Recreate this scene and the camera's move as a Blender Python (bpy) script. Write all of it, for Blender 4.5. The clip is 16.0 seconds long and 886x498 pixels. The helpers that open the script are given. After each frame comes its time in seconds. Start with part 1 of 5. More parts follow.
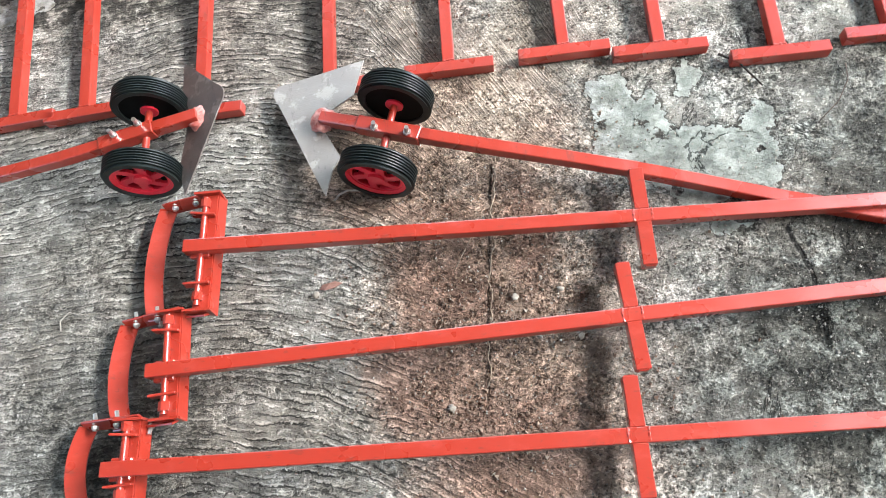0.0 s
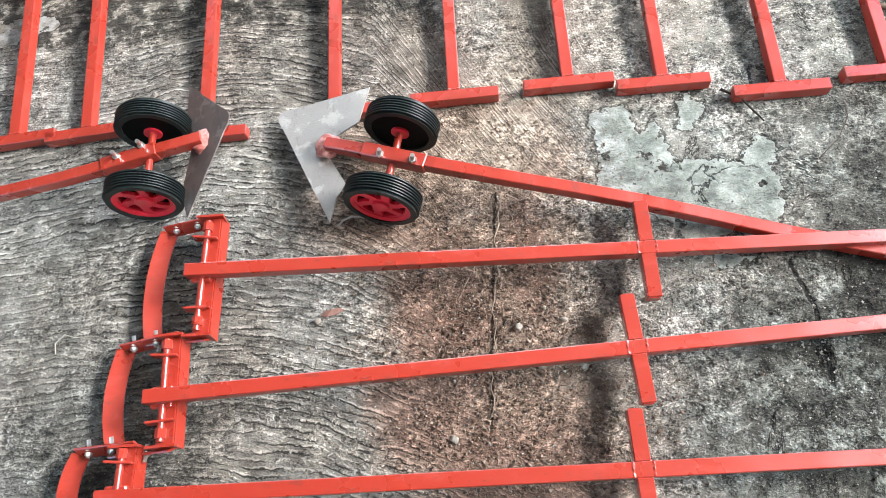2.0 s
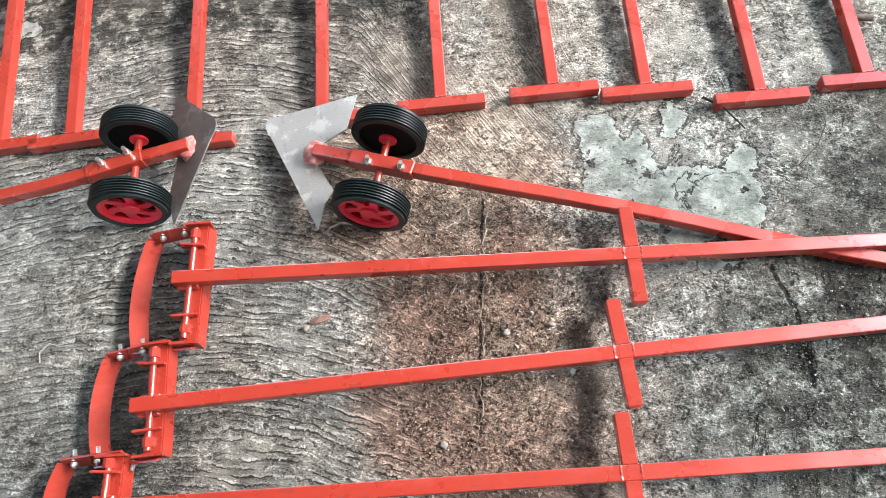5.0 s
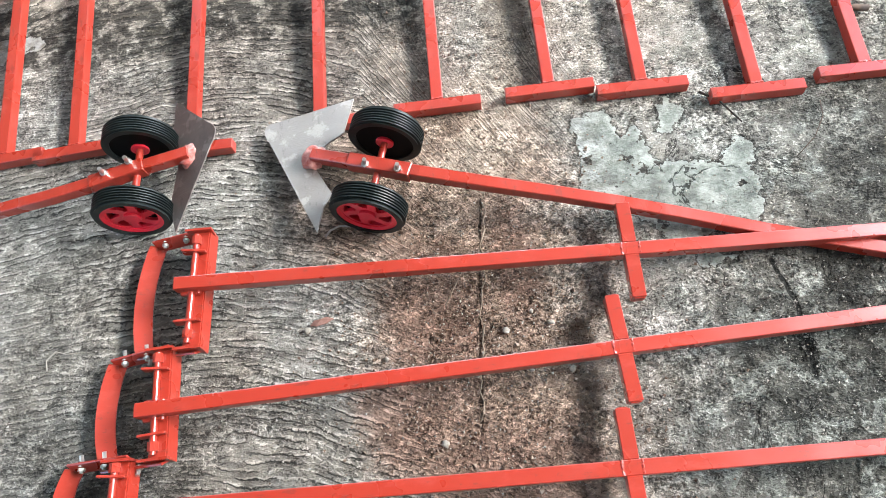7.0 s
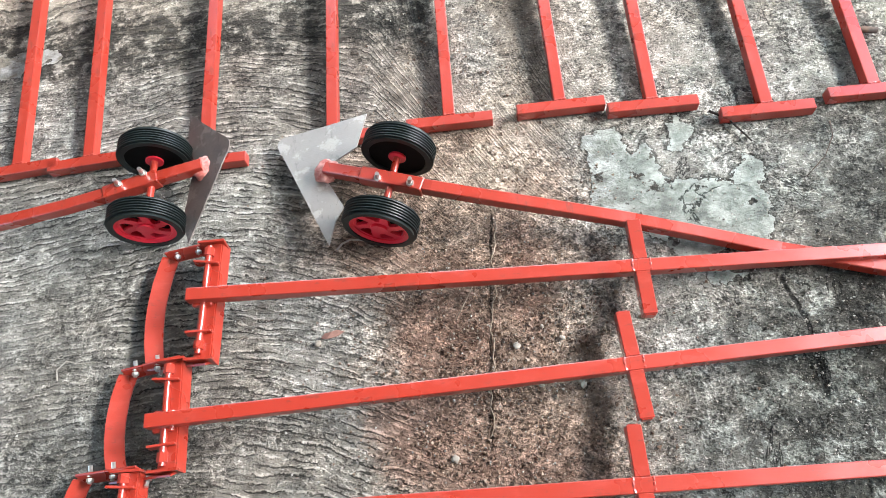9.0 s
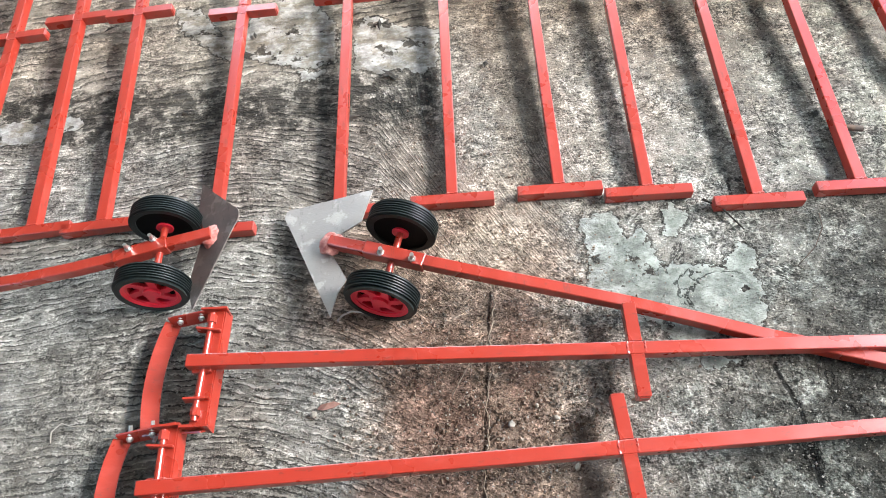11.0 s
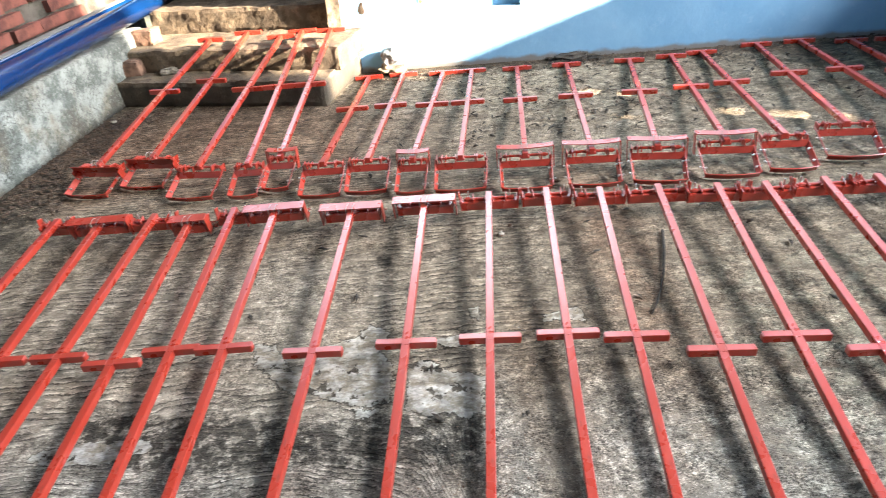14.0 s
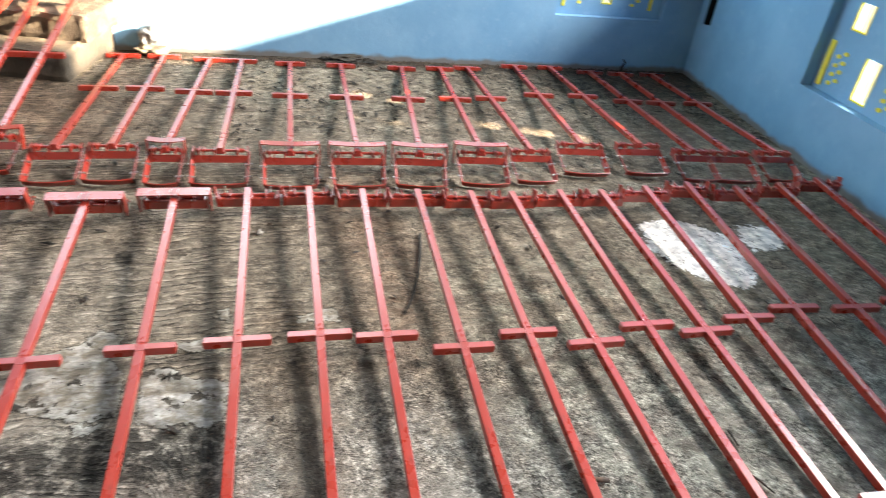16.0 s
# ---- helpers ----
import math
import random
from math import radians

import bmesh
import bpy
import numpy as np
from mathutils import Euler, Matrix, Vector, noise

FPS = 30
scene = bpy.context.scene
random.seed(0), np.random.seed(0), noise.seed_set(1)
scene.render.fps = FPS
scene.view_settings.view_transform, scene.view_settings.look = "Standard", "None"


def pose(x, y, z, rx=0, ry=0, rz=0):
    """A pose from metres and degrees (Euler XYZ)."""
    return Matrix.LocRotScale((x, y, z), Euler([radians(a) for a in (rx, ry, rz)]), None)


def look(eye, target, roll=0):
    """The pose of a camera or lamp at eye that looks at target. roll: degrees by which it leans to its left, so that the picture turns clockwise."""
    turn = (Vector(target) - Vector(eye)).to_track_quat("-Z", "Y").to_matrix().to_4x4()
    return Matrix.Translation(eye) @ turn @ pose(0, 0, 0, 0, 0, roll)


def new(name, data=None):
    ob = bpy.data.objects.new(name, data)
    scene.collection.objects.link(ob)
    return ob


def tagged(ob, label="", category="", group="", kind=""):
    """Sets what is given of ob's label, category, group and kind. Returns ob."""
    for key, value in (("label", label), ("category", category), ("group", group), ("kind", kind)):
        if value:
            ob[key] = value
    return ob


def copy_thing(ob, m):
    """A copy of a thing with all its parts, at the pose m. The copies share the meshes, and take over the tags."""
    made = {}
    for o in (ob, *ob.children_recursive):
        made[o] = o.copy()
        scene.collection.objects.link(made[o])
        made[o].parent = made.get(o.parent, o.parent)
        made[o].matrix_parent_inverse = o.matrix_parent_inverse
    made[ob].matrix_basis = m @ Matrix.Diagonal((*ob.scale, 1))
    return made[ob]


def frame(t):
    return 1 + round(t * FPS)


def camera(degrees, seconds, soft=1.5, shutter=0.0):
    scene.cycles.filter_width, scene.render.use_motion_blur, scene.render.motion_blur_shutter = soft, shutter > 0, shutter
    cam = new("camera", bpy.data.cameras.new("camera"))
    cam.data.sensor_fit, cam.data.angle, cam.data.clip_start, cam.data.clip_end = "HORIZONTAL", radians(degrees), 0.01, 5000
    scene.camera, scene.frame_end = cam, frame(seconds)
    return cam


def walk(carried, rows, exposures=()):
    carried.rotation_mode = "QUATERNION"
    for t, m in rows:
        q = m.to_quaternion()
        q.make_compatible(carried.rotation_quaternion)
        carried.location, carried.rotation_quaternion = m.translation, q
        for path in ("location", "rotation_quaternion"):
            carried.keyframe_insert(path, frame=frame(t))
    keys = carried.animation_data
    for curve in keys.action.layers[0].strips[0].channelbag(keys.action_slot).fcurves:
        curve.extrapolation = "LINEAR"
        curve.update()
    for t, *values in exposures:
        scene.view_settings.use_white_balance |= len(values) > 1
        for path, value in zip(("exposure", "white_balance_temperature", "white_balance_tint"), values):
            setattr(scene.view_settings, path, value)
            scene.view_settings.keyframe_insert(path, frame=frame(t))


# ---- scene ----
cam = camera(68.26, 16.0, soft=0.8, shutter=0.35)
PATH = [
    (0, (0.0296, 0.0108, 1.0292), (-0.0661, 0.5576, -0.3643), -19.25),
    (0.5, (0.0054, 0.0213, 1.0350), (-0.0435, 0.5883, -0.3529), -12.63),
    (1, (-0.0084, 0.0262, 1.0289), (-0.0548, 0.5805, -0.3642), -12.11),
    (1.5, (-0.0023, 0.0244, 1.0321), (-0.0502, 0.6042, -0.3505), -12.85),
    (2, (0.0051, 0.0231, 1.0320), (-0.0555, 0.6151, -0.3449), -14.46),
    (2.5, (0.0017, 0.0250, 1.0318), (-0.0459, 0.6212, -0.3438), -13.12),
    (3, (0.0006, 0.0231, 1.0331), (-0.0483, 0.6182, -0.3429), -13.45),
    (3.5, (0.0023, 0.0276, 1.0314), (-0.0384, 0.6078, -0.3513), -13.14),
    (4, (-0.0045, 0.0264, 1.0388), (-0.0125, 0.6224, -0.3376), -9.55),
    (6.5, (0.0113, 0.0197, 1.0416), (-0.0327, 0.6138, -0.3350), -14.40),
    (7, (0.0171, 0.0113, 1.0409), (-0.0264, 0.6217, -0.3287), -14.41),
    (7.5, (0.0113, 0.0091, 1.0338), (-0.0461, 0.6050, -0.3416), -15.48),
    (8, (0.0030, 0.0094, 1.0456), (-0.0446, 0.6396, -0.3148), -13.86),
    (8.5, (0.0014, 0.0083, 1.0429), (-0.0417, 0.6392, -0.3173), -13.70),
    (11, (0.0041, 0.0083, 1.0757), (-0.0130, 0.7883, -0.2055), -9.13),
    (11.5, (0.0084, 0.0184, 1.0858), (-0.0003, 0.8241, -0.1794), -8.14),
    (12, (0.0032, 0.0324, 1.1222), (-0.0062, 0.9389, -0.0729), -7.07),
    (12.5, (-0.0149, 0.0341, 1.1855), (-0.0920, 1.1249, 0.1588), -7.70),
    (13, (-0.0384, 0.0198, 1.2109), (-0.1615, 1.2048, 0.2995), -8.29),
    (13.5, (-0.0126, 0.0133, 1.2205), (-0.1429, 1.2588, 0.3949), -8.67),
    (14, (0.0212, 0.0094, 1.2221), (-0.0221, 1.2732, 0.4153), -6.58),
    (14.5, (0.0383, 0.0178, 1.2159), (0.1317, 1.2807, 0.4119), -1.96),
    (15, (0.0493, 0.0193, 1.2119), (0.2231, 1.2812, 0.4197), 0.10),
    (15.5, (0.0619, 0.0184, 1.2130), (0.3121, 1.2665, 0.4196), 3.59),
    (16, (0.1032, 0.0157, 1.2042), (0.5427, 1.2044, 0.4018), 6.74),
]
EXPOSURES = [(0, 4.80, 6500, 10), (8.5, 4.80, 6500, 10), (11.5, 4.70, 6500, 10), (12.5, 4.68, 6450, 10), (13.5, 4.50, 6400, 10), (14.5, 4.33, 6550, 10), (16, 4.25, 6800, 10)]
walk(cam, [(t, look(eye, target, roll)) for t, eye, target, roll in PATH], EXPOSURES)

# ---- world, sun, exposure ----
SUN_TO = Vector((1.0, -0.45, 0.345)).normalized()
world = bpy.data.worlds.new("sky")
scene.world = world
world.use_nodes = True
wn = world.node_tree.nodes
wl = world.node_tree.links
sky = wn.new("ShaderNodeTexSky")
sky.sky_type = "NISHITA"
sky.sun_disc = False
sky.sun_elevation = math.asin(SUN_TO.z)
sky.sun_rotation = math.atan2(SUN_TO.x, SUN_TO.y)
wn["Background"].inputs[1].default_value = 0.05
wl.new(sky.outputs[0], wn["Background"].inputs[0])

sun = new("sun", bpy.data.lights.new("sun", "SUN"))
sun.data.energy = 3.5
sun.data.angle = radians(0.9)
sun.data.color = (1.0, 0.84, 0.64)
sun.matrix_world = look(SUN_TO * 20, (0, 0, 0))


def fill_panel(name, eye, target, sx, sy, watts, color):
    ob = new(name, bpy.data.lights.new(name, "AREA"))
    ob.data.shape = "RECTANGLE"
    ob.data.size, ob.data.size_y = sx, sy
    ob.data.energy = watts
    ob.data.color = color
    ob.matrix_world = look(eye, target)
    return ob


# area lamp added beyond the east parapet, stands in for the open sky
fill_panel("fill_light_east", (6.35, 0.75, 4.20), (0.0, 1.2, 0.2), 4.4, 1.7, 92, (0.97, 0.975, 0.98))
# area lamp added in the unseen north window for sheen on the shafts
fill_panel("fill_light_north", (0.43, 4.02, 1.95), (0.35, 1.0, 1.95), 1.52, 1.28, 2.6, (0.93, 0.96, 1.0))

# area lamp added above the rubble wall, brightens reflections on the tools
fill_panel("fill_light_corner", (-0.99, 4.86, 2.32), (-1.79, 1.96, 2.0), 1.7, 1.7, 2.5, (0.93, 0.96, 1.0))


# ---- materials ----
class Mat:
    """A node material with short ways to add nodes."""

    def __init__(self, name, rough=0.7, metal=0.0):
        self.m = bpy.data.materials.new(name)
        self.m.use_nodes = True
        self.t = self.m.node_tree
        self.b = self.t.nodes["Principled BSDF"]
        self.b.inputs["Roughness"].default_value = rough
        self.b.inputs["Metallic"].default_value = metal
        self.pos = self.t.nodes.new("ShaderNodeTexCoord").outputs["Object"]

    def node(self, kind):
        return self.t.nodes.new(kind)

    def set(self, socket, value):
        if hasattr(value, "is_output"):
            self.t.links.new(value, socket)
        else:
            socket.default_value = value

    def world(self):
        g = self.node("ShaderNodeNewGeometry")
        self.pos = g.outputs["Position"]
        return self

    def stretch(self, sx, sy, sz, rz=0.0, src=None):
        n = self.node("ShaderNodeMapping")
        self.t.links.new(src or self.pos, n.inputs[0])
        n.inputs["Scale"].default_value = (sx, sy, sz)
        n.inputs["Rotation"].default_value = (0, 0, rz)
        return n.outputs[0]

    def noise(self, scale, detail=4.0, rough=0.55, src=None, distort=0.0):
        n = self.node("ShaderNodeTexNoise")
        self.t.links.new(src or self.pos, n.inputs["Vector"])
        n.inputs["Scale"].default_value = scale
        n.inputs["Detail"].default_value = detail
        n.inputs["Roughness"].default_value = rough
        n.inputs["Distortion"].default_value = distort
        return n.outputs["Fac"]

    def voronoi(self, scale, feature="F1", src=None):
        n = self.node("ShaderNodeTexVoronoi")
        n.feature = feature
        self.t.links.new(src or self.pos, n.inputs["Vector"])
        n.inputs["Scale"].default_value = scale
        return n.outputs["Distance"]

    def ramp(self, fac, lo, hi, a=0.0, b=1.0):
        n = self.node("ShaderNodeMapRange")
        n.interpolation_type = "SMOOTHSTEP"
        self.t.links.new(fac, n.inputs[0])
        n.inputs[1].default_value, n.inputs[2].default_value = lo, hi
        n.inputs[3].default_value, n.inputs[4].default_value = a, b
        return n.outputs[0]

    def math(self, op, a, b=0.0, clamp=False):
        n = self.node("ShaderNodeMath")
        n.operation = op
        n.use_clamp = clamp
        self.set(n.inputs[0], a)
        self.set(n.inputs[1], b)
        return n.outputs[0]

    def mix(self, fac, a, b, kind="MIX"):
        n = self.node("ShaderNodeMix")
        n.data_type = "RGBA"
        n.blend_type = kind
        self.set(n.inputs["Factor"], fac)
        for s, v in ((n.inputs[6], a), (n.inputs[7], b)):
            if hasattr(v, "is_output"):
                self.t.links.new(v, s)
            else:
                s.default_value = (*v, 1)
        return n.outputs[2]

    def xyz(self, src=None):
        n = self.node("ShaderNodeSeparateXYZ")
        self.t.links.new(src or self.pos, n.inputs[0])
        return n.outputs

    def random(self):
        return self.node("ShaderNodeObjectInfo").outputs["Random"]

    def color(self, c):
        if hasattr(c, "is_output"):
            self.t.links.new(c, self.b.inputs["Base Color"])
        else:
            self.b.inputs["Base Color"].default_value = (*c, 1)
        return self

    def rough(self, r):
        self.t.links.new(r, self.b.inputs["Roughness"])
        return self

    def bump(self, h, dist=0.002, strength=1.0):
        n = self.node("ShaderNodeBump")
        n.inputs["Distance"].default_value = dist
        n.inputs["Strength"].default_value = strength
        self.t.links.new(h, n.inputs["Height"])
        self.t.links.new(n.outputs[0], self.b.inputs["Normal"])
        return self


def red_paint():
    a = Mat("red_enamel", 0.3)
    c = a.mix(a.random(), (0.292, 0.025, 0.013), (0.330, 0.029, 0.016))
    chalk = a.ramp(a.noise(40, 6, 0.7, a.stretch(1, 0.35, 1)), 0.52, 0.66)
    c = a.mix(a.math("MULTIPLY", chalk, 0.18), c, (0.52, 0.10, 0.08))
    rub = a.ramp(a.noise(70, 6, 0.75, a.stretch(1, 0.3, 1)), 0.575, 0.625)
    c = a.mix(a.math("MULTIPLY", rub, 0.42), c, (0.11, 0.035, 0.026))
    a.color(c).rough(a.ramp(a.noise(14, 3, 0.5), 0.3, 0.7, 0.26, 0.33))
    a.bump(a.noise(260, 3), 0.0003, 0.2)
    a.b.inputs["Specular IOR Level"].default_value = 0.8
    a.b.inputs["Coat Weight"].default_value = 0.2
    a.b.inputs["Coat Roughness"].default_value = 0.12
    return a.m


def floor_concrete():
    a = Mat("worn_concrete", 0.9).world()
    a.b.inputs["Specular IOR Level"].default_value = 0.15
    x, y, _ = a.xyz()
    warp = a.noise(3.2, 5, 0.6)
    warp2 = a.noise(9.0, 6, 0.7)
    warp3 = a.noise(40.0, 3, 0.6)

    def reach(cx, cy, rx, ry, wob=0.9):
        dx = a.math("DIVIDE", a.math("SUBTRACT", x, cx), rx)
        dy = a.math("DIVIDE", a.math("SUBTRACT", y, cy), ry)
        d = a.math("SQRT", a.math("ADD", a.math("MULTIPLY", dx, dx), a.math("MULTIPLY", dy, dy)))
        d = a.math("ADD", d, a.math("MULTIPLY", a.math("SUBTRACT", warp2, 0.5), wob))
        d = a.math("ADD", d, a.math("MULTIPLY", a.math("SUBTRACT", warp, 0.5), wob))
        return a.math("ADD", d, a.math("MULTIPLY", a.math("SUBTRACT", warp3, 0.5), wob * 0.45))

    def blob(cx, cy, rx, ry, lo=0.75, hi=1.1, wob=0.9):
        return a.ramp(reach(cx, cy, rx, ry, wob), lo, hi, 1.0, 0.0)

    def either(*m):
        r = m[0]
        for k in m[1:]:
            r = a.math("MAXIMUM", r, k)
        return r

    def nearest(*m):
        r = m[0]
        for k in m[1:]:
            r = a.math("MINIMUM", r, k)
        return r

    def layer(name):
        n = a.node("ShaderNodeAttribute")
        n.attribute_name = name
        return n.outputs["Fac"]

    def along(kx, ky):
        n = a.node("ShaderNodeCombineXYZ")
        a.set(n.inputs[0], a.math("MULTIPLY", x, kx))
        a.set(n.inputs[1], a.math("MULTIPLY", row, ky))
        return n.outputs[0]

    row, comb = layer("strokes"), layer("combing")
    mid = a.noise(17, 7, 0.72, a.stretch(0.6, 1, 1))
    broad = a.noise(1.9, 5, 0.62)
    m4 = a.ramp(mid, 0.36, 0.64)

    base = a.mix(m4, (0.166, 0.158, 0.138), (0.252, 0.241, 0.214))
    base = a.mix(a.ramp(broad, 0.45, 0.60, 0.0, 0.5), base, (0.110, 0.091, 0.070))
    base = a.mix(a.math("MULTIPLY", a.ramp(x, 0.25, 0.75, 0.0, 0.9), a.ramp(y, 0.80, 0.40, 0.25, 1.0)), base, a.mix(m4, (0.055, 0.053, 0.044), (0.125, 0.122, 0.103)))
    base = a.mix(a.math("MULTIPLY", a.ramp(y, 0.90, 1.4, 0.0, 0.82), a.ramp(x, 1.4, 0.5, 0.75, 1.0)), base, a.mix(m4, (0.152, 0.132, 0.106), (0.262, 0.235, 0.195)))
    # earth washed over the floor
    earth = either(blob(0.03, 0.30, 0.24, 0.62, 0.25, 1.25, 1.0), blob(-0.02, 0.62, 0.30, 0.22, 0.4, 1.1, 0.7), blob(-1.3, 3.05, 1.1, 0.60, 0.5, 1.2), blob(0.55, 1.9, 0.16, 0.9, 0.2, 1.2))
    base = a.mix(a.math("MULTIPLY", earth, 0.88), base, a.mix(m4, (0.192, 0.130, 0.094), (0.280, 0.198, 0.146)))
    tan = either(blob(0.08, 0.66, 0.11, 0.10, 0.2, 1.1), blob(-0.03, 0.74, 0.09, 0.07, 0.2, 1.1), blob(0.14, 0.80, 0.10, 0.08, 0.2, 1.1))
    base = a.mix(a.math("MULTIPLY", tan, 0.7), base, (0.33, 0.275, 0.215))
    base = a.mix(a.math("MULTIPLY", blob(0.30, 0.88, 0.33, 0.26, 0.4, 1.1), 0.6), base, a.mix(m4, (0.235, 0.203, 0.165), (0.34, 0.30, 0.25)))
    base = a.mix(a.math("MULTIPLY", blob(-0.28, 0.93, 0.42, 0.24, 0.5, 1.1), 0.7), base, a.mix(m4, (0.090, 0.074, 0.060), (0.160, 0.136, 0.112)))
    wet = a.math("MULTIPLY", either(blob(-0.05, 0.33, 0.13, 0.24, 0.3, 1.1), blob(0.10, 0.42, 0.06, 0.16, 0.3, 1.1), blob(0.0, 0.06, 0.20, 0.16, 0.3, 1.1), blob(-0.12, 0.20, 0.10, 0.14, 0.3, 1.1)), 0.85)
    base = a.mix(wet, base, a.mix(m4, (0.132, 0.079, 0.058), (0.190, 0.120, 0.090)))
    # soft darker patch at the south-east of the near floor
    dark_se = either(blob(0.74, 0.10, 0.50, 0.28, 0.6, 1.15), blob(0.95, 0.40, 0.25, 0.2, 0.4, 1.1))
    base = a.mix(a.math("MULTIPLY", dark_se, 0.93), base, a.mix(m4, (0.018, 0.018, 0.015), (0.055, 0.054, 0.046)))
    blot = a.noise(9, 6, 0.7)
    yonder = a.ramp(y, 1.7, 2.3)
    base = a.mix(a.math("MULTIPLY", yonder, a.ramp(blot, 0.53, 0.60, 0.0, 0.65)), base, (0.050, 0.040, 0.031))
    base = a.mix(a.math("MULTIPLY", yonder, a.ramp(blot, 0.46, 0.40, 0.0, 0.5)), base, (0.30, 0.275, 0.24))
    # thin pale crust that comes off in flakes on the east side
    crust = a.math("MULTIPLY", a.ramp(a.noise(21, 6, 0.62, None, 0.5), 0.53, 0.545), a.ramp(x, 0.15, 0.40))
    base = a.mix(a.math("MULTIPLY", crust, 0.55), base, a.mix(a.ramp(y, 0.75, 0.95), a.mix(m4, (0.125, 0.130, 0.113), (0.205, 0.212, 0.188)), a.mix(m4, (0.165, 0.143, 0.113), (0.260, 0.230, 0.187))))
    # dirt swept against the walls; the far floor is toned darker
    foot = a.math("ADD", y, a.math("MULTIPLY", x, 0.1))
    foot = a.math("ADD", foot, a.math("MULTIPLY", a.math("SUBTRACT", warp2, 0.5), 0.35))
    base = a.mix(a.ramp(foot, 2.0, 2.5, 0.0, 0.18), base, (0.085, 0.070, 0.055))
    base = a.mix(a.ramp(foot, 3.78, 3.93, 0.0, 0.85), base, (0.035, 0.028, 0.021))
    # floor toned by place: browner in the middle, darker far off, paler west
    base = a.mix(a.math("MULTIPLY", blob(1.00, 1.65, 1.15, 0.95, 0.5, 1.2), 0.50), base, a.mix(m4, (0.078, 0.065, 0.049), (0.142, 0.119, 0.091)))
    base = a.mix(a.math("MULTIPLY", blob(0.20, 1.20, 0.10, 0.50, 0.4, 1.2), 0.6), base, a.mix(m4, (0.080, 0.060, 0.043), (0.140, 0.108, 0.080)))
    base = a.mix(a.math("MULTIPLY", blob(-0.95, 1.55, 0.75, 0.50, 0.5, 1.2), 0.5), base, a.mix(m4, (0.22, 0.207, 0.182), (0.34, 0.322, 0.285)))
    base = a.mix(a.math("MULTIPLY", blob(1.90, 3.15, 1.30, 0.75, 0.5, 1.2), 0.5), base, a.mix(m4, (0.060, 0.050, 0.038), (0.125, 0.106, 0.083)))
    base = a.mix(a.math("MULTIPLY", blob(-0.55, 2.60, 1.25, 0.60, 0.5, 1.2), 0.5), base, a.mix(m4, (0.085, 0.068, 0.052), (0.155, 0.128, 0.099)))
    base = a.mix(a.math("MULTIPLY", blob(-1.20, 3.42, 0.95, 0.42, 0.5, 1.2), 0.7), base, a.mix(m4, (0.062, 0.046, 0.034), (0.125, 0.094, 0.070)))
    # a mottled greenish skin worn through to dark concrete on the east side
    mott = a.math("MULTIPLY", a.math("MULTIPLY", a.ramp(x, 0.55, 0.9), a.ramp(y, 2.0, 1.5)), a.math("MULTIPLY", a.ramp(y, 0.55, 0.75), a.ramp(a.noise(13, 7, 0.7, a.stretch(0.8, 1, 1)), 0.47, 0.56)))
    base = a.mix(a.math("MULTIPLY", mott, 0.55), base, a.mix(m4, (0.155, 0.155, 0.125), (0.27, 0.27, 0.225)))
    # dark algae, and soft darker patches in the east and by the walls
    algae = either(blob(0.80, 0.42, 0.25, 0.35, 0.2, 1.2), blob(2.5, 3.5, 0.7, 0.3), blob(-2.0, 2.6, 0.3, 1.6, 0.4, 1.2), blob(-0.62, 0.15, 0.2, 0.2, 0.2, 1.2),
                   blob(0.62, 0.30, 0.05, 0.16, 0.5, 1.0), blob(-0.25, 1.89, 0.035, 0.05, 0.6, 1.0, 0.6))
    edge = a.math("ADD", a.math("MULTIPLY", a.math("SUBTRACT", warp2, 0.5), 0.05), a.math("MULTIPLY", a.math("SUBTRACT", a.noise(55, 5, 0.65), 0.5), 0.045))
    sooty = a.ramp(a.math("ADD", layer("band"), a.math("MULTIPLY", edge, 1.6)), -0.012, 0.012)
    algae = either(a.math("MULTIPLY", algae, a.ramp(mid, 0.44, 0.60, 1.0, 0.55)), a.math("MULTIPLY", sooty, a.ramp(a.noise(24, 6, 0.7), 0.50, 0.58, 0.92, 0.25)))
    base = a.mix(a.math("MULTIPLY", algae, 0.9), base, (0.026, 0.024, 0.020))
    # pale flaking lime skin, its edge shadow painted as a dark broken rim
    small = nearest(reach(-0.95, 1.14, 0.17, 0.04), reach(0.86, 0.24, 0.07, 0.06))
    flake = a.math("MAXIMUM", a.math("ADD", layer("lime"), edge), a.math("ADD", a.math("MULTIPLY", a.math("SUBTRACT", 0.90, small), 0.09), a.math("MULTIPLY", edge, 0.7)))
    green = a.math("MULTIPLY", a.ramp(x, 0.15, 0.35), a.ramp(y, 0.95, 0.75))
    holes = a.ramp(a.noise(19, 6, 0.65), 0.40, 0.41)
    skin = a.math("MULTIPLY", a.ramp(flake, 0.0, 0.0015), holes)
    # shadow outline painted just outside the flakes, paler edge just inside
    rim = a.math("MULTIPLY", a.ramp(flake, -0.007, -0.001), a.math("SUBTRACT", 1.0, skin))
    base = a.mix(a.math("MULTIPLY", rim, 0.85), base, (0.035, 0.032, 0.027))
    film = a.ramp(a.noise(30, 7, 0.7, a.stretch(0.7, 1, 1)), 0.40, 0.60)
    base = a.mix(a.math("MULTIPLY", skin, 0.92), base, a.mix(film, a.mix(green, (0.17, 0.155, 0.128), (0.130, 0.142, 0.124)), a.mix(green, (0.325, 0.325, 0.312), (0.222, 0.236, 0.208))))
    lip = a.math("MULTIPLY", a.ramp(flake, 0.012, 0.002), skin)
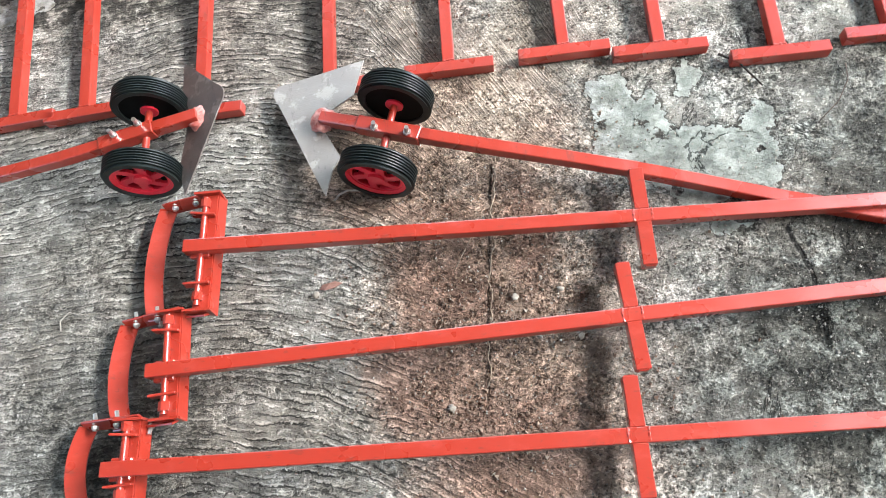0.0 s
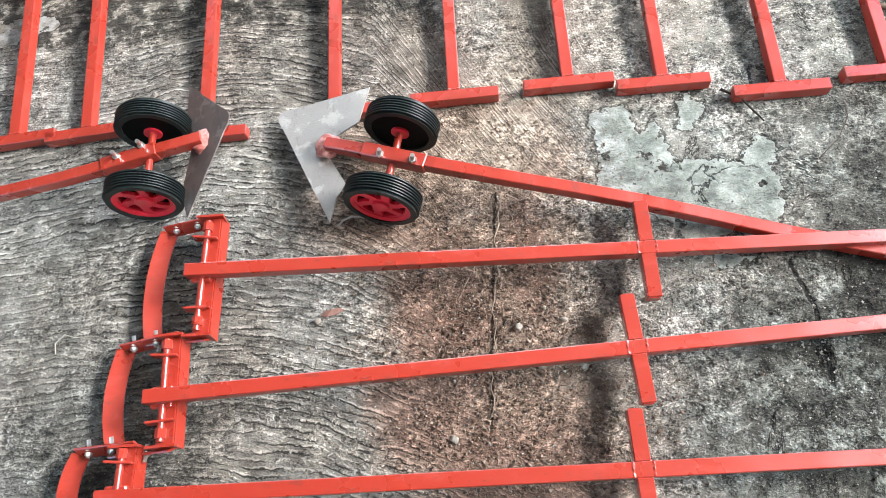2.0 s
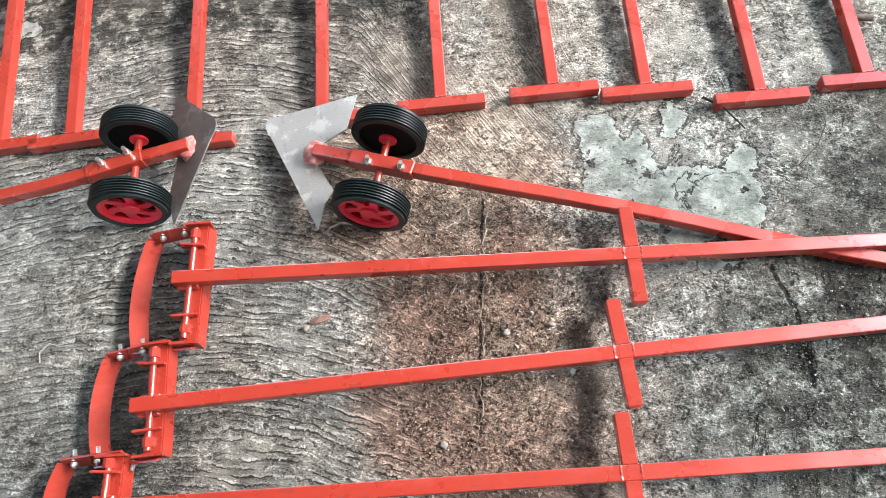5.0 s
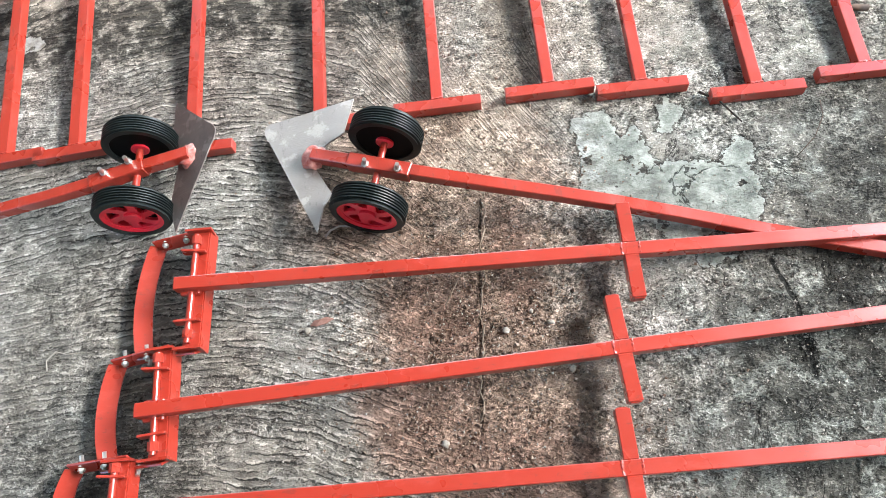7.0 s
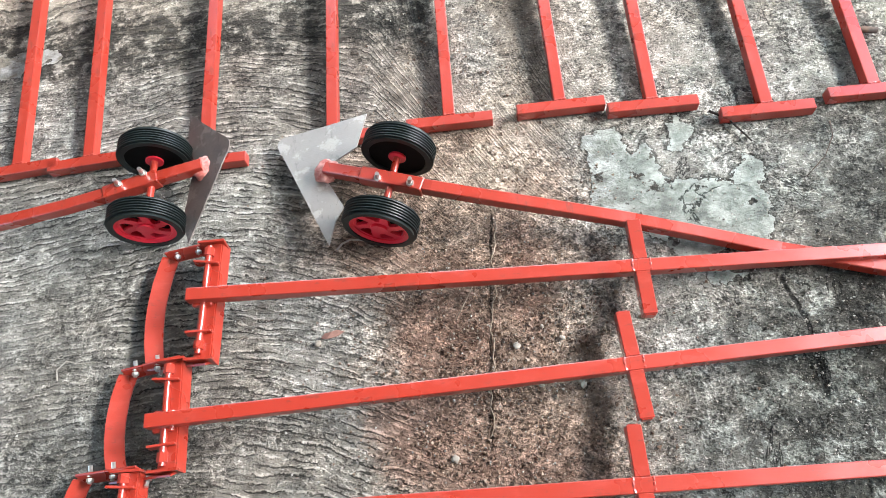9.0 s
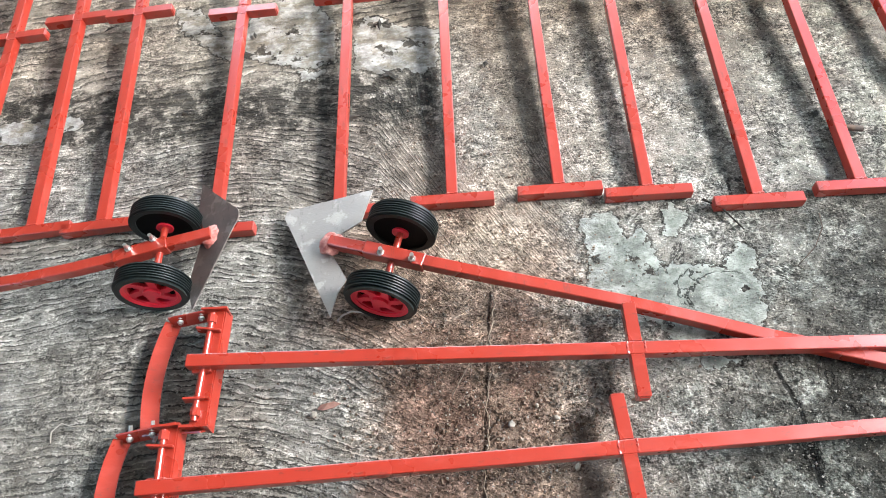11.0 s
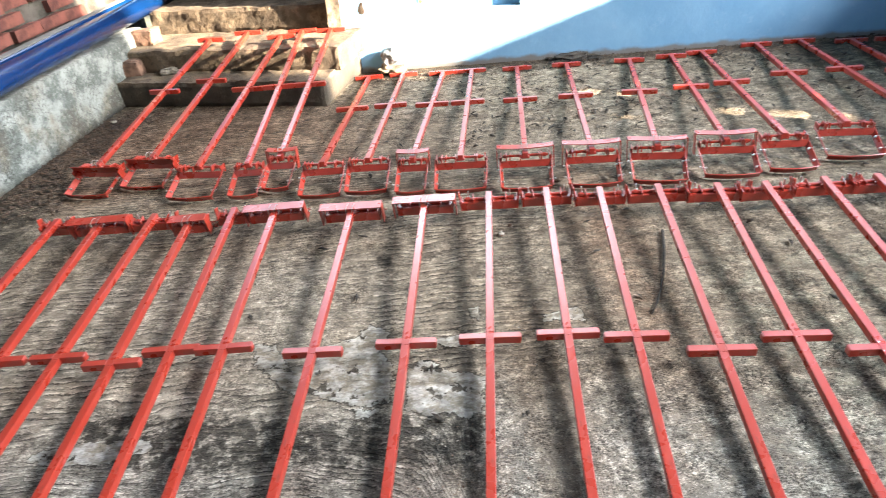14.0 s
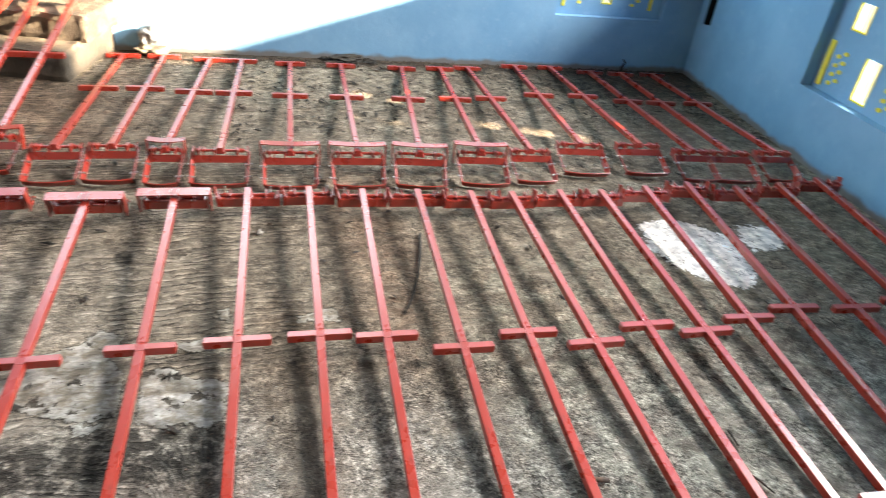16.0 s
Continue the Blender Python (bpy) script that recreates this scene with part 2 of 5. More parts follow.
    base = a.mix(a.math("MULTIPLY", lip, 0.3), base, (0.36, 0.37, 0.335))
    # spilt whitewash
    white = a.ramp(a.math("ADD", layer("wash"), a.math("MULTIPLY", edge, 2.2)), 0.0, 0.010)
    white = a.math("MULTIPLY", white, a.ramp(a.noise(45, 5, 0.7), 0.36, 0.44, 0.25, 1.0))
    base = a.mix(white, base, (0.80, 0.80, 0.79))
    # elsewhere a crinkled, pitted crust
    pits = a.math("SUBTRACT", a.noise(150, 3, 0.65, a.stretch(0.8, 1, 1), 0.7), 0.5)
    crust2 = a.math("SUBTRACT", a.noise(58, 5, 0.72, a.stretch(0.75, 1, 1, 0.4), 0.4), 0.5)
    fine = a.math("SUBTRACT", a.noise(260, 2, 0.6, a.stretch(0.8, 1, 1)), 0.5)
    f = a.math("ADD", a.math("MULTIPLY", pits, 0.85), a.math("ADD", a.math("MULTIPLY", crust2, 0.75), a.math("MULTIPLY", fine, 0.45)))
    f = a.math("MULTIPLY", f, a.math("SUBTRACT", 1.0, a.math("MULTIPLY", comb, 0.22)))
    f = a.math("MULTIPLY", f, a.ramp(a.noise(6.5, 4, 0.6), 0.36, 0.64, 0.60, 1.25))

    # broom strokes broken along their length: earthy furrow, pale lip, relief shading painted in
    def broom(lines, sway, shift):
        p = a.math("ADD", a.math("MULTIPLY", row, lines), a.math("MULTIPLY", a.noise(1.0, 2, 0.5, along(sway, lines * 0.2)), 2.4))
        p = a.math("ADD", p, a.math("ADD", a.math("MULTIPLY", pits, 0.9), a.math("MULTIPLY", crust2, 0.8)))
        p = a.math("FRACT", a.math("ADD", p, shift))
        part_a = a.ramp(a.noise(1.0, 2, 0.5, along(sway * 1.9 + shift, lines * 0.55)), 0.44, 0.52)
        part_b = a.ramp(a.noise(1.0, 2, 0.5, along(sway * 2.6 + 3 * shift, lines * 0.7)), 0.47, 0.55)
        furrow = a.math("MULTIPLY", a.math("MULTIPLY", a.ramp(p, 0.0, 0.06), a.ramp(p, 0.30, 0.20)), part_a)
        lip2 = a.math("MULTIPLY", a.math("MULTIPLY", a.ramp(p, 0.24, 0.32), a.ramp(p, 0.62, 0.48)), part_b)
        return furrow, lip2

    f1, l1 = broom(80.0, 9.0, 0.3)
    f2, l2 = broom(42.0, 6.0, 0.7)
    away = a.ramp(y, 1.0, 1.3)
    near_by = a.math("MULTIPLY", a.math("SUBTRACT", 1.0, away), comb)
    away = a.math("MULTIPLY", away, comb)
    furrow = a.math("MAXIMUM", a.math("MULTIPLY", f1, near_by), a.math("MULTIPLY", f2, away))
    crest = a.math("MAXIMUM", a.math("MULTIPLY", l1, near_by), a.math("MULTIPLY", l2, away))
    bare = a.math("SUBTRACT", 1.0, a.math("MULTIPLY", a.math("MAXIMUM", skin, white), 0.70))
    f = a.math("MULTIPLY", f, bare)
    # meandering hairline cracks in the dark crust
    vein = a.math("ABSOLUTE", a.math("SUBTRACT", a.noise(5.5, 7, 0.62, a.stretch(1, 0.7, 1), 0.6), 0.5))
    vein = a.math("MULTIPLY", a.ramp(vein, 0.010, 0.003), a.math("MULTIPLY", a.ramp(x, 0.28, 0.42), a.ramp(a.noise(8, 3), 0.50, 0.56)))
    vein = a.math("MAXIMUM", vein, a.ramp(layer("cracks"), 0.35, 0.75))
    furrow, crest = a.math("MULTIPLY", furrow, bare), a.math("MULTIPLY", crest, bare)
    # hollows toned dark and crests pale: dirt and wear plus painted relief shading
    dirt_shade = a.math("MAXIMUM", a.math("MAXIMUM", a.math("MULTIPLY", a.ramp(f, -0.062, -0.108), 0.80), furrow), vein)
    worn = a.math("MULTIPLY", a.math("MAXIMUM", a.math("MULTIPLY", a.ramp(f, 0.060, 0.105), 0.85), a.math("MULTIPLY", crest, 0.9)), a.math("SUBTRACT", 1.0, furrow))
    tone = a.math("MULTIPLY", a.math("SUBTRACT", 1.0, a.math("MULTIPLY", dirt_shade, a.ramp(y, 1.0, 1.7, 0.80, 0.66))), a.math("ADD", 1.0, a.math("MULTIPLY", worn, a.ramp(y, 1.0, 1.7, 1.20, 0.92))))
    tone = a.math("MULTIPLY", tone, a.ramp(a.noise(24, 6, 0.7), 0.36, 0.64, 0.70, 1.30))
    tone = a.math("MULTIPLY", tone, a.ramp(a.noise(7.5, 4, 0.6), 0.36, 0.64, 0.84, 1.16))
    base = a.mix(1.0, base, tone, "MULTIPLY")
    base = a.mix(a.ramp(y, 0.9, 1.5), base, a.mix(1.0, base, (1.0, 0.925, 0.84), "MULTIPLY"))
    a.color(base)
    h = a.math("ADD", a.math("MULTIPLY", f, 1.0), a.math("MULTIPLY", a.math("ADD", skin, a.math("MULTIPLY", crust, 0.5)), 0.12))
    h = a.math("SUBTRACT", h, a.math("MULTIPLY", a.math("MAXIMUM", vein, furrow), 0.22))
    h = a.math("ADD", h, a.math("MULTIPLY", crest, 0.08))
    a.bump(h, 0.010, 0.9)
    return a.m


def plain(name, lo, hi, scale=12, rough=0.8, bump=0.002, metal=0.0, bscale=60, spec=0.5):
    a = Mat(name, rough, metal)
    a.b.inputs["Specular IOR Level"].default_value = spec
    c = a.mix(a.ramp(a.noise(scale, 5, 0.6), 0.3, 0.7), lo, hi)
    a.color(c)
    if bump:
        a.bump(a.noise(bscale, 5, 0.65), bump, 0.8)
    return a.m


def blue_wall():
    a = Mat("blue_limewash", 0.75).world()
    z = a.xyz()[2]
    c = a.mix(a.ramp(a.noise(2.2, 5, 0.6), 0.3, 0.7), (0.135, 0.300, 0.475), (0.190, 0.370, 0.545))
    c = a.mix(a.ramp(a.noise(14, 6, 0.7), 0.55, 0.75, 0.0, 0.35), c, (0.30, 0.44, 0.59))
    edge = a.math("ADD", z, a.math("MULTIPLY", a.noise(9, 4, 0.6), -0.06))
    c = a.mix(a.ramp(edge, -0.018, 0.010, 0.85, 0.0), c, (0.15, 0.115, 0.080))
    c = a.mix(a.ramp(a.noise(45, 4, 0.7), 0.70, 0.76, 0.0, 0.6), c, (0.12, 0.14, 0.16))
    a.color(c)
    a.bump(a.noise(30, 5, 0.6), 0.003, 0.6)
    return a.m


def plaster_wall():
    a = Mat("old_cement_plaster", 0.9).world()
    mid = a.noise(6, 7, 0.7)
    c = a.mix(a.ramp(mid, 0.42, 0.58), (0.12, 0.135, 0.126), (0.30, 0.325, 0.305))
    c = a.mix(a.ramp(a.noise(1.9, 5, 0.6), 0.45, 0.56, 0.0, 0.85), c, a.mix(a.ramp(mid, 0.42, 0.58), (0.085, 0.075, 0.055), (0.20, 0.175, 0.13)))
    moss = a.math("ADD", a.xyz()[1], a.math("MULTIPLY", a.math("SUBTRACT", a.noise(4, 5, 0.65), 0.5), 2.2))
    c = a.mix(a.ramp(moss, 3.0, 2.5, 0.0, 0.7), c, a.mix(a.ramp(mid, 0.42, 0.58), (0.045, 0.041, 0.030), (0.12, 0.108, 0.082)))
    n = a.node("ShaderNodeTexNoise")
    a.t.links.new(a.pos, n.inputs["Vector"])
    n.inputs["Scale"].default_value = 14
    n.inputs["Detail"].default_value = 4
    v = a.node("ShaderNodeVectorMath")
    v.operation = "MULTIPLY_ADD"
    a.t.links.new(n.outputs["Color"], v.inputs[0])
    v.inputs[1].default_value = (0.09, 0.09, 0.09)
    a.t.links.new(a.pos, v.inputs[2])
    crack = a.ramp(a.voronoi(26, "DISTANCE_TO_EDGE", v.outputs[0]), 0.0, 0.06, 1.0, 0.0)
    crack = a.math("MULTIPLY", crack, a.ramp(a.noise(5, 4), 0.46, 0.58))
    c = a.mix(a.math("MULTIPLY", crack, 0.6), c, (0.06, 0.06, 0.055))
    c = a.mix(a.ramp(a.noise(60, 5, 0.7), 0.54, 0.64, 0.0, 0.45), c, (0.34, 0.36, 0.345))
    c = a.mix(a.ramp(a.noise(60, 5, 0.7), 0.36, 0.45, 0.6, 0.0), c, (0.05, 0.05, 0.045))
    a.color(c)
    h = a.math("ADD", a.noise(40, 6, 0.7), a.math("MULTIPLY", crack, -0.3))
    a.bump(h, 0.012, 1.0)
    return a.m


def step_stone():
    a = Mat("broken_step_cement", 0.9).world()
    z = a.xyz()[2]
    c = a.mix(a.ramp(a.noise(7, 7, 0.7), 0.42, 0.58), (0.062, 0.044, 0.029), (0.165, 0.122, 0.080))
    c = a.mix(a.ramp(a.noise(28, 6, 0.7), 0.52, 0.62, 0.0, 0.75), c, (0.075, 0.062, 0.045))
    low = a.math("ADD", z, a.math("MULTIPLY", a.noise(8, 4), 0.06))
    c = a.mix(a.ramp(low, 0.145, 0.175, 0.75, 0.0), c, (0.042, 0.036, 0.028))
    a.color(c)
    a.bump(a.noise(35, 6, 0.7), 0.010, 0.9)
    return a.m


def steel_sheet(name, lo, hi):
    a = Mat(name, 0.5, 0.55)
    c = a.mix(a.ramp(a.noise(9, 4, 0.6), 0.25, 0.75), lo, hi)
    c = a.mix(a.ramp(a.noise(30, 5, 0.7), 0.60, 0.74, 0.0, 0.3), c, (0.30, 0.24, 0.20))
    c = a.mix(a.ramp(a.noise(22, 5, 0.65), 0.53, 0.60, 0.0, 0.6), c, tuple(min(1.0, v * 1.45) for v in hi))
    c = a.mix(a.ramp(a.noise(60, 6, 0.75, a.stretch(1, 0.4, 1, 0.5)), 0.56, 0.66, 0.0, 0.5), c, tuple(v * 0.62 for v in lo))
    c = a.mix(a.ramp(a.noise(5, 3), 0.35, 0.65, 0.25, 0.0), c, tuple(v * 0.6 for v in lo))
    a.color(c).rough(a.ramp(a.noise(20, 4), 0.3, 0.7, 0.42, 0.62))
    a.bump(a.noise(90, 3, 0.6, a.stretch(1, 6, 1)), 0.0008, 0.5)
    return a.m


RED = red_paint()
FLOOR = floor_concrete()
BLUE_WALL = blue_wall()
PLASTER = plaster_wall()
STEP = step_stone()
STEEL = steel_sheet("ground_steel_sheet", (0.30, 0.275, 0.25), (0.385, 0.36, 0.33))
# darker brown copy of the steel, holds the tilted blade's shade
SHADED_STEEL = steel_sheet("shaded_brown_steel", (0.13, 0.11, 0.10), (0.20, 0.17, 0.155))
ZINC = plain("zinc_bolt", (0.45, 0.45, 0.43), (0.70, 0.69, 0.66), 60, 0.35, 0.0004, 0.9)
SCUFFED = plain("scuffed_red_paint", (0.34, 0.06, 0.045), (0.60, 0.30, 0.26), 70, 0.5, 0.002)
WIRE = plain("binding_wire", (0.26, 0.22, 0.20), (0.42, 0.37, 0.34), 60, 0.45, 0.0, 0.6)
RUBBER = plain("black_rubber", (0.007, 0.010, 0.010), (0.014, 0.020, 0.019), 30, 0.45, 0.0004, spec=0.3)
RIM_RED = plain("red_plastic", (0.62, 0.014, 0.036), (0.74, 0.026, 0.050), 20, 0.38, 0.0003)
BLACK_PLASTIC = plain("black_plastic", (0.003, 0.003, 0.003), (0.005, 0.005, 0.005), 20, 0.6, 0.0003, spec=0.05)
PIPE_BLUE = plain("blue_pipe_paint", (0.001, 0.018, 0.080), (0.003, 0.028, 0.110), 5, 0.24, 0.0004)
BRICK = plain("fired_brick", (0.050, 0.017, 0.013), (0.20, 0.066, 0.048), 9, 0.9, 0.004)
OLD_BRICK = plain("weathered_brick", (0.07, 0.040, 0.028), (0.24, 0.14, 0.095), 16, 0.95, 0.006)
MORTAR = plain("grey_mortar", (0.018, 0.016, 0.013), (0.11, 0.10, 0.085), 7, 0.95, 0.008)
RUBBLE = plain("rubble_masonry", (0.05, 0.038, 0.027), (0.28, 0.225, 0.160), 11, 0.95, 0.012, 0.0, 26)
YELLOW = plain("yellow_paint", (0.62, 0.52, 0.035), (0.78, 0.70, 0.08), 25, 0.6, 0.0008)
# dark tone cuts the light bounced off the unseen ceiling
SHEET = plain("dull_ceiling", (0.16, 0.15, 0.13), (0.22, 0.21, 0.19), 6, 0.9, 0.002)
EARTH = plain("outer_earth", (0.10, 0.085, 0.05), (0.16, 0.15, 0.08), 3, 0.95, 0.01)
LEAF = plain("dry_leaf", (0.022, 0.013, 0.009), (0.09, 0.052, 0.030), 30, 0.8, 0.001)
PEBBLE = plain("pale_pebble", (0.17, 0.15, 0.12), (0.36, 0.33, 0.28), 40, 0.85, 0.002)
POLY = plain("grey_plastic_bag", (0.05, 0.055, 0.06), (0.30, 0.32, 0.335), 26, 0.3, 0.012, 0.0, 45)
ROOT = plain("pale_root", (0.13, 0.095, 0.066), (0.29, 0.225, 0.165), 40, 0.9, 0.001)
DARK = plain("dark_debris", (0.012, 0.010, 0.008), (0.045, 0.036, 0.027), 30, 0.95, 0.008)


# ---- mesh helpers ----
def mesh_of(bm, name, mat, smooth=False):
    me = bpy.data.meshes.new(name)
    bm.normal_update()
    bm.to_mesh(me)
    bm.free()
    me.materials.append(mat)
    if smooth:
        for p in me.polygons:
            p.use_smooth = True
    return me


def part(name, bm, mat, parent, label="", smooth=False):
    ob = new(name, mesh_of(bm, name, mat, smooth))
    ob.parent = parent
    if label:
        tagged(ob, label)
    return ob


def thing(name, label, category, group="", m=None, kind=""):
    ob = new(name)
    ob.empty_display_size = 0.05
    if m is not None:
        ob.matrix_world = m
    return tagged(ob, label, category, group, kind)


def add_box(bm, size, m=Matrix(), bevel=0.0, seg=1):
    r = bmesh.ops.create_cube(bm, size=1.0, matrix=m @ Matrix.Diagonal((*size, 1)))
    if bevel:
        edges = list({e for v in r["verts"] for e in v.link_edges})
        bmesh.ops.bevel(bm, geom=edges, offset=bevel, segments=seg, affect="EDGES", profile=0.5)
    return bm


def box(size, m=Matrix(), bevel=0.0, seg=1):
    return add_box(bmesh.new(), size, m, bevel, seg)


def beam(a, b, w, h, bevel=0.002, up=(0, 0, 1), bm=None, seg=1):
    """A square bar from a to b."""
    bm = bm or bmesh.new()
    a, b = Vector(a), Vector(b)
    d = b - a
    y = d.normalized()
    x = y.cross(Vector(up)).normalized()
    z = x.cross(y)
    m = Matrix((x, y, z)).transposed().to_4x4()
    m.translation = (a + b) / 2
    return add_box(bm, (w, d.length, h), m, bevel, seg)


def rod(a, b, r, seg=12, bm=None):
    bm = bm or bmesh.new()
    a, b = Vector(a), Vector(b)
    q = (b - a).to_track_quat("Z", "Y").to_matrix().to_4x4()
    q.translation = (a + b) / 2
    bmesh.ops.create_cone(bm, cap_ends=True, segments=seg, radius1=r, radius2=r, depth=(b - a).length, matrix=q)
    return bm


def tube_along(points, r, seg=8, taper=1.0):
    """A bent round bar through the points."""
    bm = bmesh.new()
    pts = [Vector(p) for p in points]
    rings = []
    for i, p in enumerate(pts):
        d = (pts[min(i + 1, len(pts) - 1)] - pts[max(i - 1, 0)]).normalized()
        u = d.orthogonal().normalized() if abs(d.z) > 0.9 else d.cross(Vector((0, 0, 1))).normalized()
        v = d.cross(u)
        k = r * (1 + (taper - 1) * i / (len(pts) - 1))
        rings.append([bm.verts.new(p + k * (u * math.cos(2 * math.pi * j / seg) + v * math.sin(2 * math.pi * j / seg))) for j in range(seg)])
    for a, b in zip(rings, rings[1:]):
        for j in range(seg):
            bm.faces.new((a[j], a[(j + 1) % seg], b[(j + 1) % seg], b[j]))
    bm.faces.new(rings[0])
    bm.faces.new(rings[-1][::-1])
    bmesh.ops.recalc_face_normals(bm, faces=bm.faces)
    return bm


def square_along(points, w, bevel=0.0015):
    """A bent square bar: rounded square section swept through the points."""
    bm = bmesh.new()
    pts = [Vector(p) for p in points]
    h, c = w / 2, bevel
    sec = [(h - c, h), (h, h - c), (h, -h + c), (h - c, -h), (-h + c, -h), (-h, -h + c), (-h, h - c), (-h + c, h)]
    rings = []
    for i, p in enumerate(pts):
        d = (pts[min(i + 1, len(pts) - 1)] - pts[max(i - 1, 0)]).normalized()
        x = d.cross(Vector((0, 0, 1))).normalized()
        z = x.cross(d)
        rings.append([bm.verts.new(p + x * s + z * t) for s, t in sec])
    for a, b in zip(rings, rings[1:]):
        for j in range(8):
            bm.faces.new((a[j], a[(j + 1) % 8], b[(j + 1) % 8], b[j]))
    bm.faces.new(rings[0])
    bm.faces.new(rings[-1][::-1])
    bmesh.ops.recalc_face_normals(bm, faces=bm.faces)
    return bm


def strip_along(points, width_dir, width, thick):
    """A bent flat strip."""
    bm = bmesh.new()
    pts = [Vector(p) for p in points]
    w = Vector(width_dir).normalized() * width / 2
    rings = []
    for i, p in enumerate(pts):
        d = (pts[min(i + 1, len(pts) - 1)] - pts[max(i - 1, 0)]).normalized()
        n = d.cross(w).normalized() * thick / 2
        rings.append([bm.verts.new(q) for q in (p + w + n, p + w - n, p - w - n, p - w + n)])
    for a, b in zip(rings, rings[1:]):
        for j in range(4):
            bm.faces.new((a[j], a[(j + 1) % 4], b[(j + 1) % 4], b[j]))
    bm.faces.new(rings[0])
    bm.faces.new(rings[-1][::-1])
    bmesh.ops.recalc_face_normals(bm, faces=bm.faces)
    return bm


def bead(bm, at, r, seed):
    """A lump of weld."""
    rnd = random.Random(seed)
    s = bmesh.ops.create_icosphere(bm, subdivisions=1, radius=r, matrix=Matrix.Translation(at) @ Matrix.Diagonal((1.5, 1.0, 0.6, 1)))
    for v in s["verts"]:
        v.co += Vector((rnd.uniform(-1, 1), rnd.uniform(-1, 1), rnd.uniform(-1, 1))) * r * 0.25
    return bm


# ---- the ground, floor and walls ----
bm = bmesh.new()
bmesh.ops.create_grid(bm, x_segments=2, y_segments=2, size=600)
ground = tagged(new("ground", mesh_of(bm, "ground", EARTH)), "bare brown earth around the building", "ground", kind="structure")
ground.location = (0, 0, -0.12)


# the broomed floor slab: a fine sheet where the tools lie, coarser towards the walls
def lattice(p, q, seed):
    """Smooth value noise, -1 to 1, on a unit lattice."""
    i, j = np.floor(p).astype(np.int64), np.floor(q).astype(np.int64)
    f, g = p - i, q - j
    f, g = f * f * (3 - 2 * f), g * g * (3 - 2 * g)

    def at(di, dj):
        k = ((i + di) * 374761393 + (j + dj) * 668265263 + seed * 1442695041) & 0xFFFFFFFF
        k = ((k ^ (k >> 13)) * 1274126177) & 0xFFFFFFFF
        return ((k ^ (k >> 16)) & 0xFFFF) / 32767.5 - 1.0

    return (at(0, 0) * (1 - f) + at(1, 0) * f) * (1 - g) + (at(0, 1) * (1 - f) + at(1, 1) * f) * g


def clouds(p, q, seed, octaves=3, gain=0.55):
    total, amp, size = 0.0, 1.0, 0.0
    for k in range(octaves):
        total = total + amp * lattice(p * 2 ** k + 17.3 * k, q * 2 ** k + 5.1 * k, seed + k)
        size += amp
        amp *= gain
    return total / size


def smooth(v, lo, hi):
    f = np.clip((v - lo) / (hi - lo), 0, 1)
    return f * f * (3 - 2 * f)


XS = np.concatenate([np.linspace(-3.2, -1.02, 90, endpoint=False), np.arange(-1.02, 1.02, 0.0036), np.linspace(1.02, 3.4, 100)])
YS = np.concatenate([np.linspace(-2.4, -0.16, 40, endpoint=False), np.arange(-0.16, 0.75, 0.0017), np.arange(0.75, 0.95, 0.0024),
                     np.arange(0.95, 2.05, 0.0032), np.arange(2.05, 2.9, 0.0055), np.linspace(2.9, 4.5, 150)])
GX, GY = np.meshgrid(XS, YS)
# strokes run across, dip towards the middle and fan out over the earth
wander = 0.030 * clouds(GX * 3, GY * 3, 3) + 0.003 * clouds(GX * 26, GY * 26, 5)
dip = 0.75 * np.clip(GX + 0.55, 0, 0.9) ** 2 * smooth(GY, 1.35, 0.8)
fan = 1.0 * np.clip(GX + 0.12, 0, 1) * smooth(GY, 0.35, 0.62) * smooth(GY, 1.3, 0.9)
ROW = GY + dip + fan + wander
combed = smooth(GX, 0.22, -0.10)
combed = np.maximum(combed, 0.75 * smooth(GY, 0.45, 0.6) * smooth(GY, 1.0, 0.85) * smooth(GX, 0.40, 0.2))
combed = combed * (0.55 + 0.45 * smooth(clouds(GX * 4, GY * 4, 9), -0.45, 0.15))
# trodden earth lies smoother
mud = np.exp(-(((GX - 0.02) / 0.16) ** 2 + ((GY - 0.28) / 0.26) ** 2) ** 2)
combed = combed * (1 - 0.85 * mud)
beyond = smooth(GY, 1.15, 1.5)
combed = combed * (1 - beyond) + beyond * (0.35 + 0.65 * smooth(clouds(GX * 2.2, GY * 2.2, 81), -0.3, 0.2)) * (0.25 + 0.75 * smooth(GX, 0.9, 0.1))
rel = combed * lattice(GX * 9 + 0.4 * clouds(GX * 30, GY * 30, 21), ROW * 105, 11) + (1 - 0.6 * combed) * clouds(GX * 46, GY * 58, 31, 2, 0.6)


def seam(points, width, depth):
    """A thin crack along a line of points: deeper and earth-filled."""
    py, px = [p[1] for p in points], [p[0] for p in points]
    order = np.argsort(py)
    run = np.interp(GY, np.array(py)[order], np.array(px)[order]) + 0.004 * clouds(GX * 40, GY * 40, 91)
    return depth * np.exp(-((GX - run) / width) ** 2) * smooth(GY, min(py) - 0.01, min(py) + 0.01) * smooth(GY, max(py) + 0.01, max(py) - 0.01)


